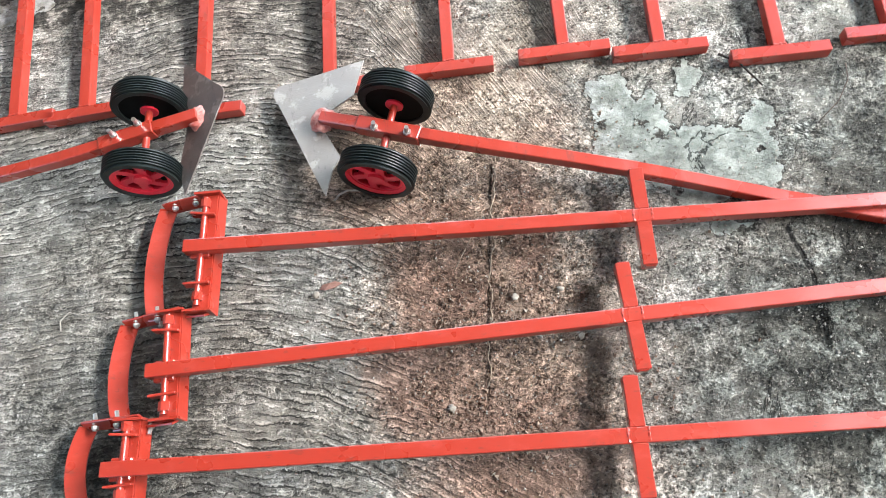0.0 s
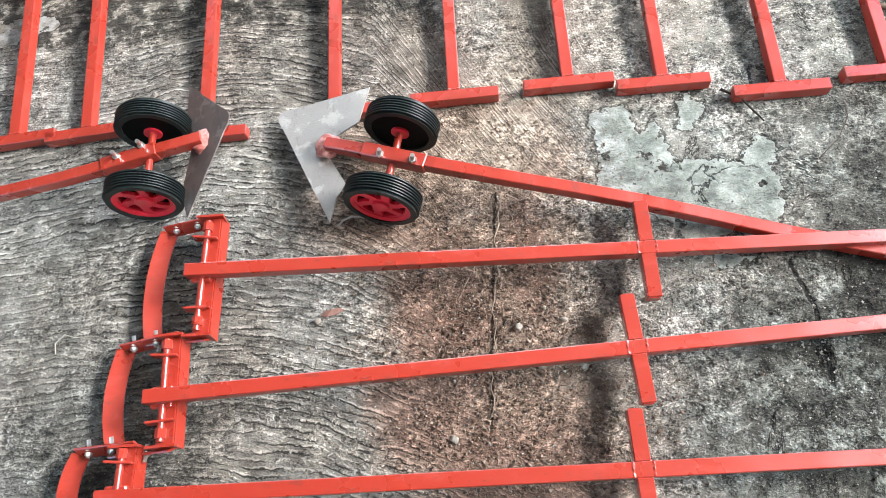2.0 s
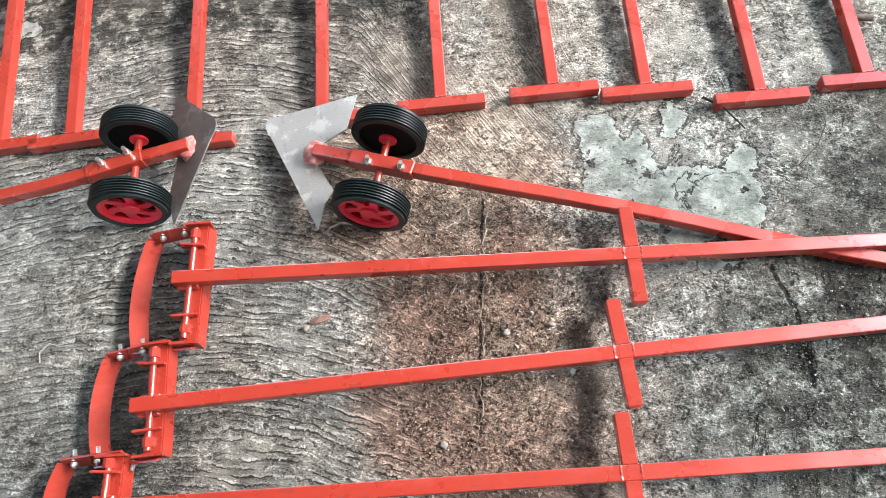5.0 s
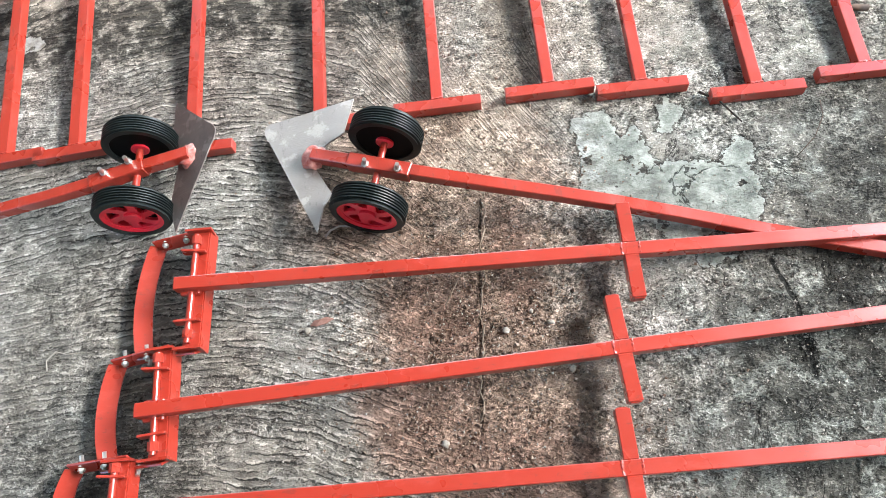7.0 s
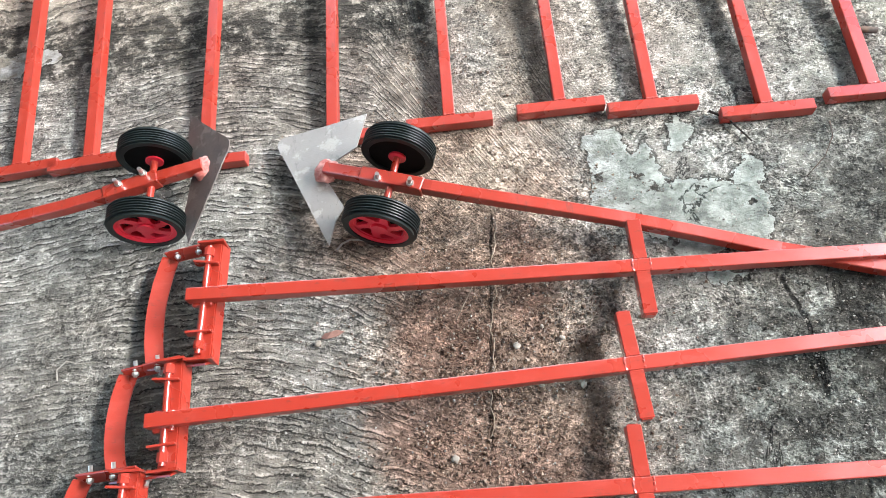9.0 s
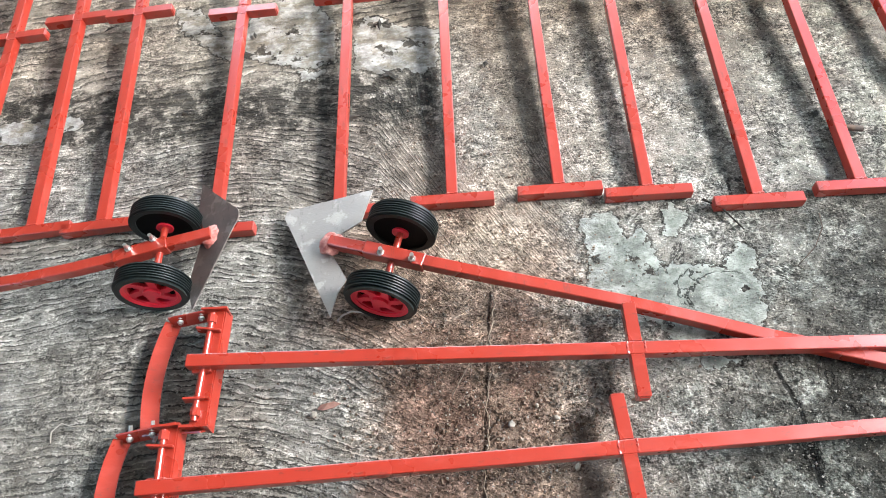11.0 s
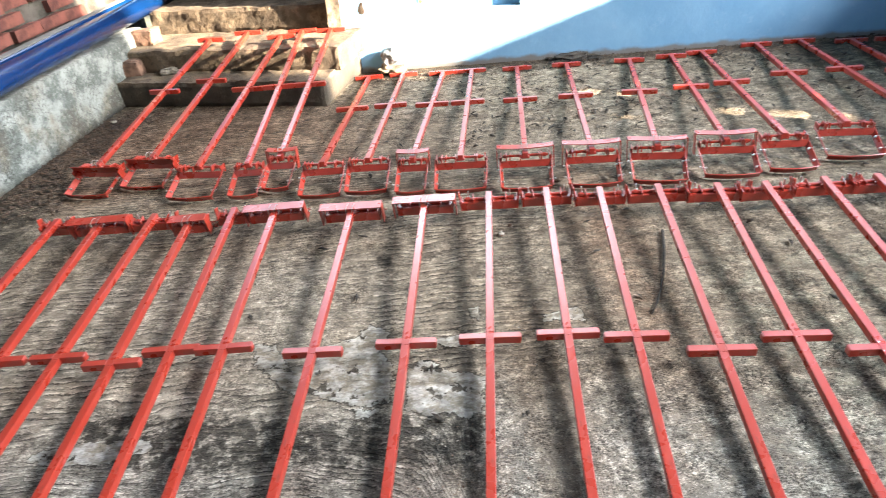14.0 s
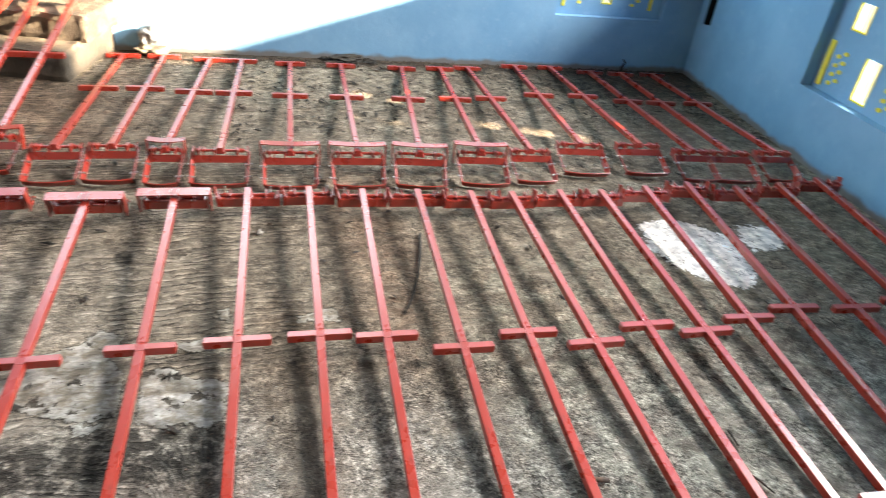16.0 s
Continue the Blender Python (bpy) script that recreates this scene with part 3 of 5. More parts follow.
def inside(outline):
    """How far each point lies inside a closed outline, in metres; negative outside."""
    p = np.array(outline)
    q = np.roll(p, -1, 0)
    near = np.full(GX.shape, 9.0)
    odd = np.zeros(GX.shape, bool)
    for (ax, ay), (bx, by) in zip(p, q):
        u = np.clip(((GX - ax) * (bx - ax) + (GY - ay) * (by - ay)) / ((bx - ax) ** 2 + (by - ay) ** 2), 0, 1)
        near = np.minimum(near, np.hypot(GX - ax - u * (bx - ax), GY - ay - u * (by - ay)))
        if ay != by:
            odd ^= ((ay > GY) != (by > GY)) & (GX < ax + (GY - ay) * (bx - ax) / (by - ay))
    return np.where(odd, near, -near)


# what is left of a thin lime skin, the dark worn band and the spilt whitewash
lime = np.maximum.reduce([inside(o) for o in (
    [(0.256, 0.688), (0.260, 0.593), (0.243, 0.530), (0.302, 0.488), (0.353, 0.448), (0.363, 0.409), (0.416, 0.407), (0.532, 0.427), (0.545, 0.499),
     (0.559, 0.568), (0.534, 0.590), (0.490, 0.550), (0.433, 0.555), (0.386, 0.569), (0.374, 0.656), (0.340, 0.637), (0.324, 0.694)],
    [(0.406, 0.379), (0.463, 0.367), (0.445, 0.355), (0.411, 0.362)],
    [(0.405, 0.640), (0.422, 0.680), (0.443, 0.705), (0.458, 0.678), (0.470, 0.655), (0.442, 0.640), (0.425, 0.625)],
    [(-0.619, 1.501), (-0.550, 1.484), (-0.488, 1.392), (-0.421, 1.392), (-0.395, 1.464), (-0.316, 1.489), (-0.273, 1.547), (-0.212, 1.502), (-0.238, 1.419),
     (-0.198, 1.358), (-0.204, 1.212), (-0.297, 1.221), (-0.340, 1.247), (-0.417, 1.277), (-0.460, 1.274), (-0.524, 1.333), (-0.582, 1.403)],
    [(-0.154, 1.353), (-0.090, 1.361), (-0.049, 1.317), (0.023, 1.302), (0.052, 1.284), (0.037, 1.174), (0.0, 1.133), (-0.037, 1.162), (-0.105, 1.162), (-0.159, 1.194)],
    [(-0.076, 1.450), (-0.008, 1.467), (0.0, 1.415), (-0.055, 1.413)], [(0.028, 1.580), (0.052, 1.583), (0.051, 1.534), (0.031, 1.537)],
    [(0.244, 1.512), (0.287, 1.527), (0.343, 1.542), (0.361, 1.495), (0.349, 1.469), (0.280, 1.488), (0.241, 1.491)],
    [(-0.300, 1.212), (-0.284, 1.178), (-0.262, 1.171), (-0.238, 1.180), (-0.228, 1.206), (-0.258, 1.196)])])
band = inside([(-0.995, 1.108), (-1.015, 1.257), (-0.901, 1.266), (-0.726, 1.214), (-0.526, 1.208), (-0.399, 1.163), (-0.197, 1.181), (-0.056, 1.143),
               (0.028, 1.141), (0.008, 0.992), (-0.194, 1.025), (-0.440, 1.045), (-0.723, 1.052)])
wash = np.maximum(inside([(1.586, 1.875), (1.733, 1.901), (1.838, 1.822), (1.935, 1.703), (1.863, 1.502), (1.744, 1.401), (1.653, 1.465), (1.560, 1.565), (1.527, 1.698)]),
                  inside([(2.002, 1.823), (2.164, 1.781), (2.214, 1.709), (2.058, 1.625), (1.934, 1.603), (1.921, 1.684)]) - 0.008)


# away from the tools the slab is worn smooth
worn_off = smooth(GY, -0.16, -0.08)
outer = 1 - 0.7 * smooth(np.abs(GX), 1.0, 1.1) * smooth(GY, 2.2, 1.8)
rel = rel * worn_off * outer
cracks = seam([(0.064, 0.56), (0.029, 0.36), (-0.007, 0.15)], 0.0040, 0.85) + seam([(0.513, 0.354), (0.522, 0.299), (0.526, 0.261), (0.511, 0.147)], 0.005, 1.0)
swell = 0.0025 * clouds(GX * 5, GY * 5, 51, 2) + 0.0012 * clouds(GX * 15, GY * 15, 55, 2)
GZ = swell + 0.0010 * np.clip(rel - 1.6 * cracks, -1.8, 1.5) + 0.0014 * smooth(lime, -0.002, 0.003) - 0.003
ny, nx = GX.shape
floor_mesh = bpy.data.meshes.new("floor")
floor_mesh.vertices.add(nx * ny)
floor_mesh.vertices.foreach_set("co", np.stack([GX, GY, GZ], -1).astype(np.float32).ravel())
corner = (np.arange(ny - 1)[:, None] * nx + np.arange(nx - 1)[None, :])[..., None] + np.array([0, 1, nx + 1, nx])
count = (nx - 1) * (ny - 1)
floor_mesh.loops.add(count * 4)
floor_mesh.loops.foreach_set("vertex_index", corner.astype(np.int32).ravel())
floor_mesh.polygons.add(count)
floor_mesh.polygons.foreach_set("loop_start", np.arange(0, count * 4, 4, dtype=np.int32))
floor_mesh.polygons.foreach_set("use_smooth", np.ones(count, dtype=bool))
floor_mesh.update(calc_edges=True)
for name, value in (("strokes", ROW), ("combing", combed), ("cracks", cracks), ("lime", lime), ("band", band), ("wash", wash)):
    layer = floor_mesh.attributes.new(name, "FLOAT", "POINT")
    layer.data.foreach_set("value", value.astype(np.float32).ravel())
floor_mesh.materials.append(FLOOR)
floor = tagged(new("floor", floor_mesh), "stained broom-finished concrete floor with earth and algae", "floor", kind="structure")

FAR_A, FAR_B = Vector((-0.57, 4.062, 0)), Vector((3.03, 3.703, 0))
RIGHT_A, RIGHT_B = Vector((3.03, 3.703, 0)), Vector((2.374, -0.05, 0))


def wall_frame(a, b):
    """Matrix whose x runs along a wall from a to b, y points out of the place, z up."""
    x = (b - a).normalized()
    y = Vector((-x.y, x.x, 0))
    m = Matrix((x, y, Vector((0, 0, 1)))).transposed().to_4x4()
    m.translation = a
    return m


def parapet(name, a, b, niches, label, tall=0.97, head=0.88, window=None):
    """A rendered wall with shallow niches: niches are (from, to) along it."""
    m = wall_frame(a, b)
    length = (b - a).length
    bm = bmesh.new()
    t, sill = 0.16, 0.325

    def piece(x0, x1, z0, z1, y0=0.0, y1=t):
        add_box(bm, (x1 - x0, y1 - y0, z1 - z0), Matrix.Translation(((x0 + x1) / 2, (y0 + y1) / 2, (z0 + z1) / 2)))

    x = 0.0
    for n0, n1 in niches:
        if n0 > x:
            piece(x, n0, -0.1, tall)
        piece(n0, n1, -0.1, sill)
        piece(n0, n1, head, tall)
        x = n1
    piece(x, length, -0.1, tall)
    if window:
        w0, w1, z1, z2 = window
        piece(0.0, w0, tall, z2)
        piece(w1, length, tall, z2)
        piece(w0, w1, z1, z2)
    ob = new(name, mesh_of(bm, name, BLUE_WALL))
    ob.matrix_world = m
    tagged(ob, label, "wall", kind="structure")
    return ob


def niche_panel(wall, n0, n1, holes, bars, dots, head=0.88):
    """The thin pierced panel at the back of a niche. holes, bars: (x0, x1, z0, z1) from the niche's edge."""
    y0, y1, sill = 0.055, 0.10, 0.325
    bm = bmesh.new()
    xs = sorted({n0, n1, *(n0 + h[0] for h in holes), *(n0 + h[1] for h in holes)})
    for a, b in zip(xs, xs[1:]):
        mid = (a + b) / 2
        spans = [(sill, head)]
        for h in holes:
            if n0 + h[0] < mid < n0 + h[1]:
                spans = [(sill, h[2]), (h[3], head)]
        for z0, z1 in spans:
            add_box(bm, (b - a, y1 - y0, z1 - z0), Matrix.Translation((mid, (y0 + y1) / 2, (z0 + z1) / 2)))
    part("niche_panel", bm, BLUE_WALL, wall)
    for h in holes:
        bm = bmesh.new()
        for sx, sz, cx, cz in ((0.010, h[3] - h[2], h[0] + 0.005, (h[2] + h[3]) / 2), (0.010, h[3] - h[2], h[1] - 0.005, (h[2] + h[3]) / 2),
                               (h[1] - h[0] - 0.020, 0.010, (h[0] + h[1]) / 2, h[2] + 0.005)):
            add_box(bm, (sx, 0.014, sz), Matrix.Translation((n0 + cx, 0.0600, cz)), 0.002)
        part("opening_lining", bm, YELLOW, wall, "yellow painted lining of an opening")
    for x0, x1, z0, z1 in bars:
        part("yellow_bar", box((x1 - x0, 0.008, z1 - z0), Matrix.Translation((n0 + (x0 + x1) / 2, y0 - 0.003, (z0 + z1) / 2)), 0.003), YELLOW, wall,
             "yellow painted upright bar")
    for dx, dz in dots:
        bm = bmesh.new()
        bmesh.ops.create_cone(bm, cap_ends=True, segments=14, radius1=0.0125, radius2=0.0115, depth=0.008,
                              matrix=Matrix.Translation((n0 + dx, y0 - 0.003, dz)) @ pose(0, 0, 0, 90, 0, 0) @ Matrix.Diagonal((1.25, 0.8, 1, 1)))
        part("yellow_dot", bm, YELLOW, wall, "yellow painted dot")


wall_north = parapet("wall_north", FAR_A, FAR_B, [(0.43, 1.07), (2.64, 3.36)], "sky-blue limewashed wall with pierced niches under an open window", 1.30, 1.25, (0.20, 1.80, 2.60, 3.4))
for n0, n1 in ((0.43, 1.07), (2.64, 3.36)):
    w = n1 - n0
    niche_panel(wall_north, n0, n1, [(w * 0.43, w * 0.43 + 0.072, 0.395, 0.60)], [(0.045, 0.068, 0.372, 0.58), (w - 0.085, w - 0.062, 0.372, 0.58)],
                [(0.16 + 0.035 * (k % 2), 0.40 + 0.027 * k) for k in range(7)] + [(w - 0.20 + 0.035 * (k % 2), 0.40 + 0.027 * k) for k in range(7)], 1.25)
wall_east = parapet("wall_east", RIGHT_A, RIGHT_B, [(1.18, 1.90)], "sky-blue limewashed parapet wall with a pierced niche")
niche_panel(wall_east, 1.18, 1.90, [(0.115, 0.220, 0.625, 0.750), (0.285, 0.390, 0.350, 0.545), (0.450, 0.555, 0.640, 0.740), (0.575, 0.658, 0.590, 0.685)], [(0.028, 0.066, 0.345, 0.56), (0.66, 0.683, 0.345, 0.54)],
            [(0.115 + 0.042 * (k % 2), 0.375 + 0.021 * k) for k in range(8)] + [(0.48 + 0.042 * (k % 2), 0.375 + 0.021 * k) for k in range(8)])
# unseen roof and house sides, added to close the place against the sky
bm = box((6.55, 8.2, 0.12), Matrix.Translation((-0.175, 0.2, 3.46)))
ceiling = tagged(new("ceiling", mesh_of(bm, "ceiling", SHEET)), "unseen plain grey-brown veranda ceiling", "ceiling", kind="structure")
bm = box((7.0, 0.2, 3.8), Matrix.Translation((0.0, -2.5, 1.5)))
wall_south = tagged(new("wall_south", mesh_of(bm, "wall_south", PLASTER)), "unseen plain cement-rendered wall on the south side", "wall", kind="structure")
# unseen sun blocker outside; its end and floating block shape the lit patch
bm = box((0.2, 14.0, 5.6), Matrix.Translation((6.6, -6.7, 2.6)))
add_box(bm, (0.2, 0.44, 0.33), Matrix.Translation((6.6, 0.52, 2.285)))
tagged(new("sun_blocker", mesh_of(bm, "sun_blocker", PLASTER)), "unseen plain wall added outside the veranda to block sun", "wall", kind="structure")

# low plastered wall on the west side
LEFT_A, LEFT_B = Vector((-2.44, -0.1, 0)), Vector((-1.86, 4.30, 0))
m_left = wall_frame(LEFT_A, LEFT_B)
LL = (LEFT_B - LEFT_A).length


def rough_block(sx, sy, sz, cell, amp, seed, keep_bottom=True):
    """A block from the origin to (sx, sy, sz) with worn, uneven faces."""
    bm = bmesh.new()
    nx, ny, nz = (max(1, round(s / cell)) for s in (sx, sy, sz))
    grid = {}

    def vert(i, j, k):
        if (i, j, k) not in grid:
            p = Vector((sx * i / nx, sy * j / ny, sz * k / nz))
            o = Vector((seed * 3.1, seed * 1.7, seed))
            n = noise.noise_vector(p * 9 + o) * amp + noise.noise_vector(p * 26 + o) * amp * 0.5
            corner = sum((i in (0, nx), j in (0, ny), k in (0, nz)))
            if corner >= 2:
                c = Vector((sx / 2, sy / 2, sz / 2)) - p
                n += c.normalized() * amp * (0.8 + 1.4 * abs(noise.noise(p * 14 + o)))
            if k == 0 and keep_bottom:
                n.z = 0
            grid[(i, j, k)] = bm.verts.new(p + n)
        return grid[(i, j, k)]

    for i in range(nx):
        for j in range(ny):
            for k, flip in ((0, True), (nz, False)):
                f = [vert(i, j, k), vert(i + 1, j, k), vert(i + 1, j + 1, k), vert(i, j + 1, k)]
                bm.faces.new(f[::-1] if flip else f)
    for i in range(nx):
        for k in range(nz):
            for j, flip in ((0, False), (ny, True)):
                f = [vert(i, j, k), vert(i + 1, j, k), vert(i + 1, j, k + 1), vert(i, j, k + 1)]
                bm.faces.new(f[::-1] if flip else f)
    for j in range(ny):
        for k in range(nz):
            for i, flip in ((0, True), (nx, False)):
                f = [vert(i, j, k), vert(i, j + 1, k), vert(i, j + 1, k + 1), vert(i, j, k + 1)]
                bm.faces.new(f[::-1] if flip else f)
    return bm


wall_west = new("wall_west", mesh_of(rough_block(LL, 0.30, 0.362, 0.05, 0.012, 2), "wall_west", PLASTER, True))
wall_west.matrix_world = m_left
tagged(wall_west, "low cracked cement-plastered wall", "wall", kind="structure")

# brick wall behind the pipes
m_brick = m_left @ Matrix.Translation((0, 0.30, 0))
bm = box((LL + 0.6, 0.22, 3.8), Matrix.Translation((LL / 2 + 0.3, 0.13, 1.5)))
brick_wall = new("wall_brick", mesh_of(bm, "wall_brick", MORTAR))
brick_wall.matrix_world = m_brick
tagged(brick_wall, "old red brick wall with crumbling mortar", "wall", kind="structure")

# steps
m_step = Matrix.Translation((-1.97, 3.866, 0)) @ pose(0, 0, 0, 0, 0, -15.5)
steps = thing("broken_steps", "three broken cement steps stained with earth and moss", "steps", m=m_step)
part("lower_step", rough_block(1.38, 1.25, 0.145, 0.026, 0.009, 5), STEP, steps)
sb = rough_block(1.42, 1.05, 0.132, 0.026, 0.010, 7)
bmesh.ops.translate(sb, verts=sb.verts, vec=(0, 0.19, 0.140))
part("middle_step", sb, STEP, steps)
sb = rough_block(1.50, 0.55, 0.148, 0.026, 0.010, 9)
bmesh.ops.translate(sb, verts=sb.verts, vec=(-0.05, 0.585, 0.270))
part("upper_step", sb, STEP, steps)
rb = rough_block(2.00, 0.30, 1.40, 0.07, 0.03, 11)
rubble = new("wall_rubble", mesh_of(rb, "wall_rubble", RUBBLE))
rubble.matrix_world = m_step @ Matrix.Translation((-0.35, 0.98, 0.0))
tagged(rubble, "rough rubble wall behind the steps", "wall", kind="structure")


cb = rough_block(0.075, 0.14, 3.3, 0.05, 0.010, 17)
jamb = new("trim", mesh_of(cb, "trim", RUBBLE))
jamb.matrix_world = Matrix.Translation((-0.640, 4.045, 0.0))
tagged(jamb, "crumbling pale plaster edge where the blue wall ends", "wall edge", kind="structure")


# ---- the weeding tools ----
TX, XH, BAR, TUBE = 0.618, 0.760, 0.166, 0.0222
GROUP = "red hand weeders laid out on the floor"


def bolt(parent, at, axis, r=0.0055, length=0.020):
    bm = bmesh.new()
    a = Vector(at)
    d = Vector(axis).normalized()
    rod(a, a + d * 0.005, r, 6, bm)
    rod(a, a + d * length, r * 0.55, 8, bm)
    return part("bolt", bm, ZINC, parent, "zinc bolt")


def weeder(width, spare, z_grip, z_head, label, depth=0.165, setback=0.030, ears=False, tx=TX, flipped=False, xh=XH, off=0.0):
    """A long-handled stirrup weeder: origin on the floor under the end grip, shaft along +y."""
    root = thing("hand_weeder", label, "hand weeder", GROUP)
    L = tx + xh
    zc, ze = z_grip + TUBE / 2, z_head

    def zat(y):
        return zc + (ze - zc) * y / L

    bm = beam((0, TUBE / 2, zat(0)), (0, L, zat(L)), TUBE, TUBE, 0.0016, seg=2)
    for k, y in enumerate((TUBE * 0.55, tx - 0.0145, tx + 0.0145)):
        for s in (-0.8, 0.1, 0.9):
            bead(bm, (s * 0.009, y, zat(y) + TUBE * 0.47), 0.0028, k * 7 + s * 3)
    part("shaft", bm, RED, root)
    part("end_grip", box((BAR, TUBE, TUBE), Matrix.Translation((0, 0, zat(0))), 0.0009), RED, root)
    for s in (-1, 1):
        grip = part("cross_grip", box(((BAR - TUBE) / 2, TUBE, TUBE), Matrix.Translation((s * (BAR + TUBE) / 4, tx, zat(tx))), 0.0009), RED, root)
        part("end_cap", box((0.003, TUBE * 0.72, TUBE * 0.72), Matrix.Translation((s * (BAR / 2 + 0.0005), tx, zat(tx))), 0.0008), RED, grip)
    # angle-iron head with the pivot tube lying along its edge
    yb = L - setback
    top = ze - TUBE / 2 - 0.001
    tall = 0.028
    if flipped:
        bm = box((width, 0.004, tall), Matrix.Translation((off, yb + 0.036, top - 0.020)) @ pose(0, 0, 0, 16, 0, 0), 0.0008)
        for u in (-0.32, 0.1, 0.38):
            add_box(bm, (0.005, 0.048, 0.024), Matrix.Translation((off + u * width, yb + 0.016, top + 0.004)) @ pose(0, 0, 0, 8, 0, 0), 0.0008)
    else:
        bm = box((width, 0.004, tall), Matrix.Translation((off, yb - 0.010, top - 0.003 - tall / 2)) @ pose(0, 0, 0, -3, 0, 0))
        add_box(bm, (width, 0.027, 0.004), Matrix.Translation((off, yb + 0.0045, top - 0.003)))
    part("head_bar", bm, RED, root)
    yt, zt = yb + 0.009, top + 0.004
    part("pivot_tube", rod((off - width * 0.45, yt, zt), (off + width * 0.45, yt, zt), 0.0055, 14), RED, root)
    for k, s in enumerate((-0.28, 0.30)):
        part("hinge_tab", box((0.004, 0.042, 0.022), Matrix.Translation((off + s * width, yt + 0.002, zt - 0.001)) @ pose(0, 0, 0, 10, 0, 4 - 8 * k), 0.001), RED, root)
        a = off + (s + 0.10 * (1 if s > 0 else -1)) * width
        part("collar", rod((a - 0.007, yt, zt), (a + 0.007, yt, zt), 0.0085, 8), RED, root)
    part("shaft_saddle", box((TUBE + 0.012, 0.034, 0.010), Matrix.Translation((0, yt + 0.002, top + 0.002)), 0.002), RED, root)
    for s in (-1, 1):
        # corner gusset that closes the end of the angle
        bm = bmesh.new()
        x = off + s * (width / 2 - 0.002)
        tri = [(-0.017, 0.010), (0.030, 0.010), (0.022, -0.014), (-0.012, -tall)]
        a = [bm.verts.new((x - 0.002, yb + p, top + q)) for p, q in tri]
        b = [bm.verts.new((x + 0.002, yb + p, top + q)) for p, q in tri]
        bm.faces.new(a), bm.faces.new(b[::-1])
        for k in range(4):
            bm.faces.new((a[k], b[k], b[(k + 1) % 4], a[(k + 1) % 4]))
        bmesh.ops.recalc_face_normals(bm, faces=bm.faces)
        part("gusset", bm, RED, root)
        if ears:
            part("end_plate", box((0.004, 0.030, 0.070), Matrix.Translation((off + s * (width / 2 + 0.003), yb + 0.012, top - 0.004)) @ pose(0, 0, 0, -12, s * 6, 0), 0.001), RED, root)
            bolt(root, (off + s * width * 0.36, yt + 0.010, zt + 0.002), (0.1 * s, 0.1, 1), 0.005, 0.024)
    for s in (-1, 1):
        x = s * width / 2
        a0, a1 = Vector((off + x, yb - 0.006, top - 0.014)), Vector((off + x * 0.96, yb + depth, 0.019))
        arm = part("side_arm", beam(a0, a1, 0.004, 0.026, 0.0008, (s * 0.45, 0, 1)), RED, root)
        for u in (0.42, 0.80):
            p = a0.lerp(a1, u)
            bolt(arm, p + Vector((s * 0.002, 0, 0.004)), (s, 0, 0.35), 0.006, 0.016)
            bolt(arm, p + Vector((-s * 0.002, 0, 0.004)), (-s, 0, 0.1), 0.0055, 0.008)
    pts = []
    for k in range(13):
        u = -1 + k / 6
        pts.append((off + u * width * 0.485, yb + depth - 0.004 + 0.014 * (1 - u * u), 0.012 if ears else 0.016))
    part("blade", strip_along(pts, (0, 0.60, 0.80) if ears or flipped else (0, 0.90, 0.43), 0.022 if ears else 0.030, 0.004), RED, root, "curved red-painted blade")
    if spare:
        w2 = width * 1.14
        front = spare == "front"
        pts = [(-w2 / 2 + w2 * k / 10, yb + 0.048 + 0.004 * math.sin(math.pi * k / 10), ze - 0.006) for k in range(11)] if front else [(-w2 / 2 + w2 * k / 10, yb - 0.016 + 0.006 * math.sin(math.pi * k / 10), ze + 0.024 - 0.003 * math.sin(math.pi * k / 10)) for k in range(11)]
        guard = part("spare_blade", strip_along(pts, (0, 0.55, 0.83) if front else (0, 1, 0.12 if ears else 0.05), 0.044, 0.003), RED, root, "spare blade tied across the head")
        for s in (-1, 1):
            part("blade_leg", beam((s * w2 / 2, pts[0][1] + 0.002, pts[0][2]), (s * w2 / 2, pts[0][1] + 0.022 * (-1 if front else 1), 0.034), 0.003, 0.034, 0.0006, (0, 1, 0)), RED, guard)
        for x in (-0.012, 0.010):
            loop = [(x + 0.004 * math.sin(k), (yb + 0.030 if front else yb - 0.016) + 0.022 * math.cos(k * 0.7), ze + 0.012 + 0.019 * math.sin(k * 0.7)) for k in range(10)]
            part("binding_wire", tube_along(loop, 0.0012, 5), WIRE, guard, "twist of binding wire")
    return root


def pose_tool(x, y, ang, tx=TX):
    """Places a tool by the middle of its cross grip and its bearing, clockwise from +y."""
    a = radians(ang)
    return Matrix.Translation((x - tx * math.sin(a), y - tx * math.cos(a), 0)) @ pose(0, 0, 0, 0, 0, -ang)


made = {}


def put(row, size, x, y, ang, tx=TX, xh=XH):
    kind = (size, row, tx, xh)
    m = pose_tool(x, y, ang, tx)
    if kind not in made:
        width, spare = KINDS[kind[0]]
        made[kind] = weeder(width, spare, 0.001, 0.094 if row == "far" else 0.086, LABELS[size], 0.165 if row == "far" else 0.100, 0.030, row != "far", tx, row == "far", xh)
        made[kind].matrix_world = m
        return made[kind]
    return copy_thing(made[kind], m)


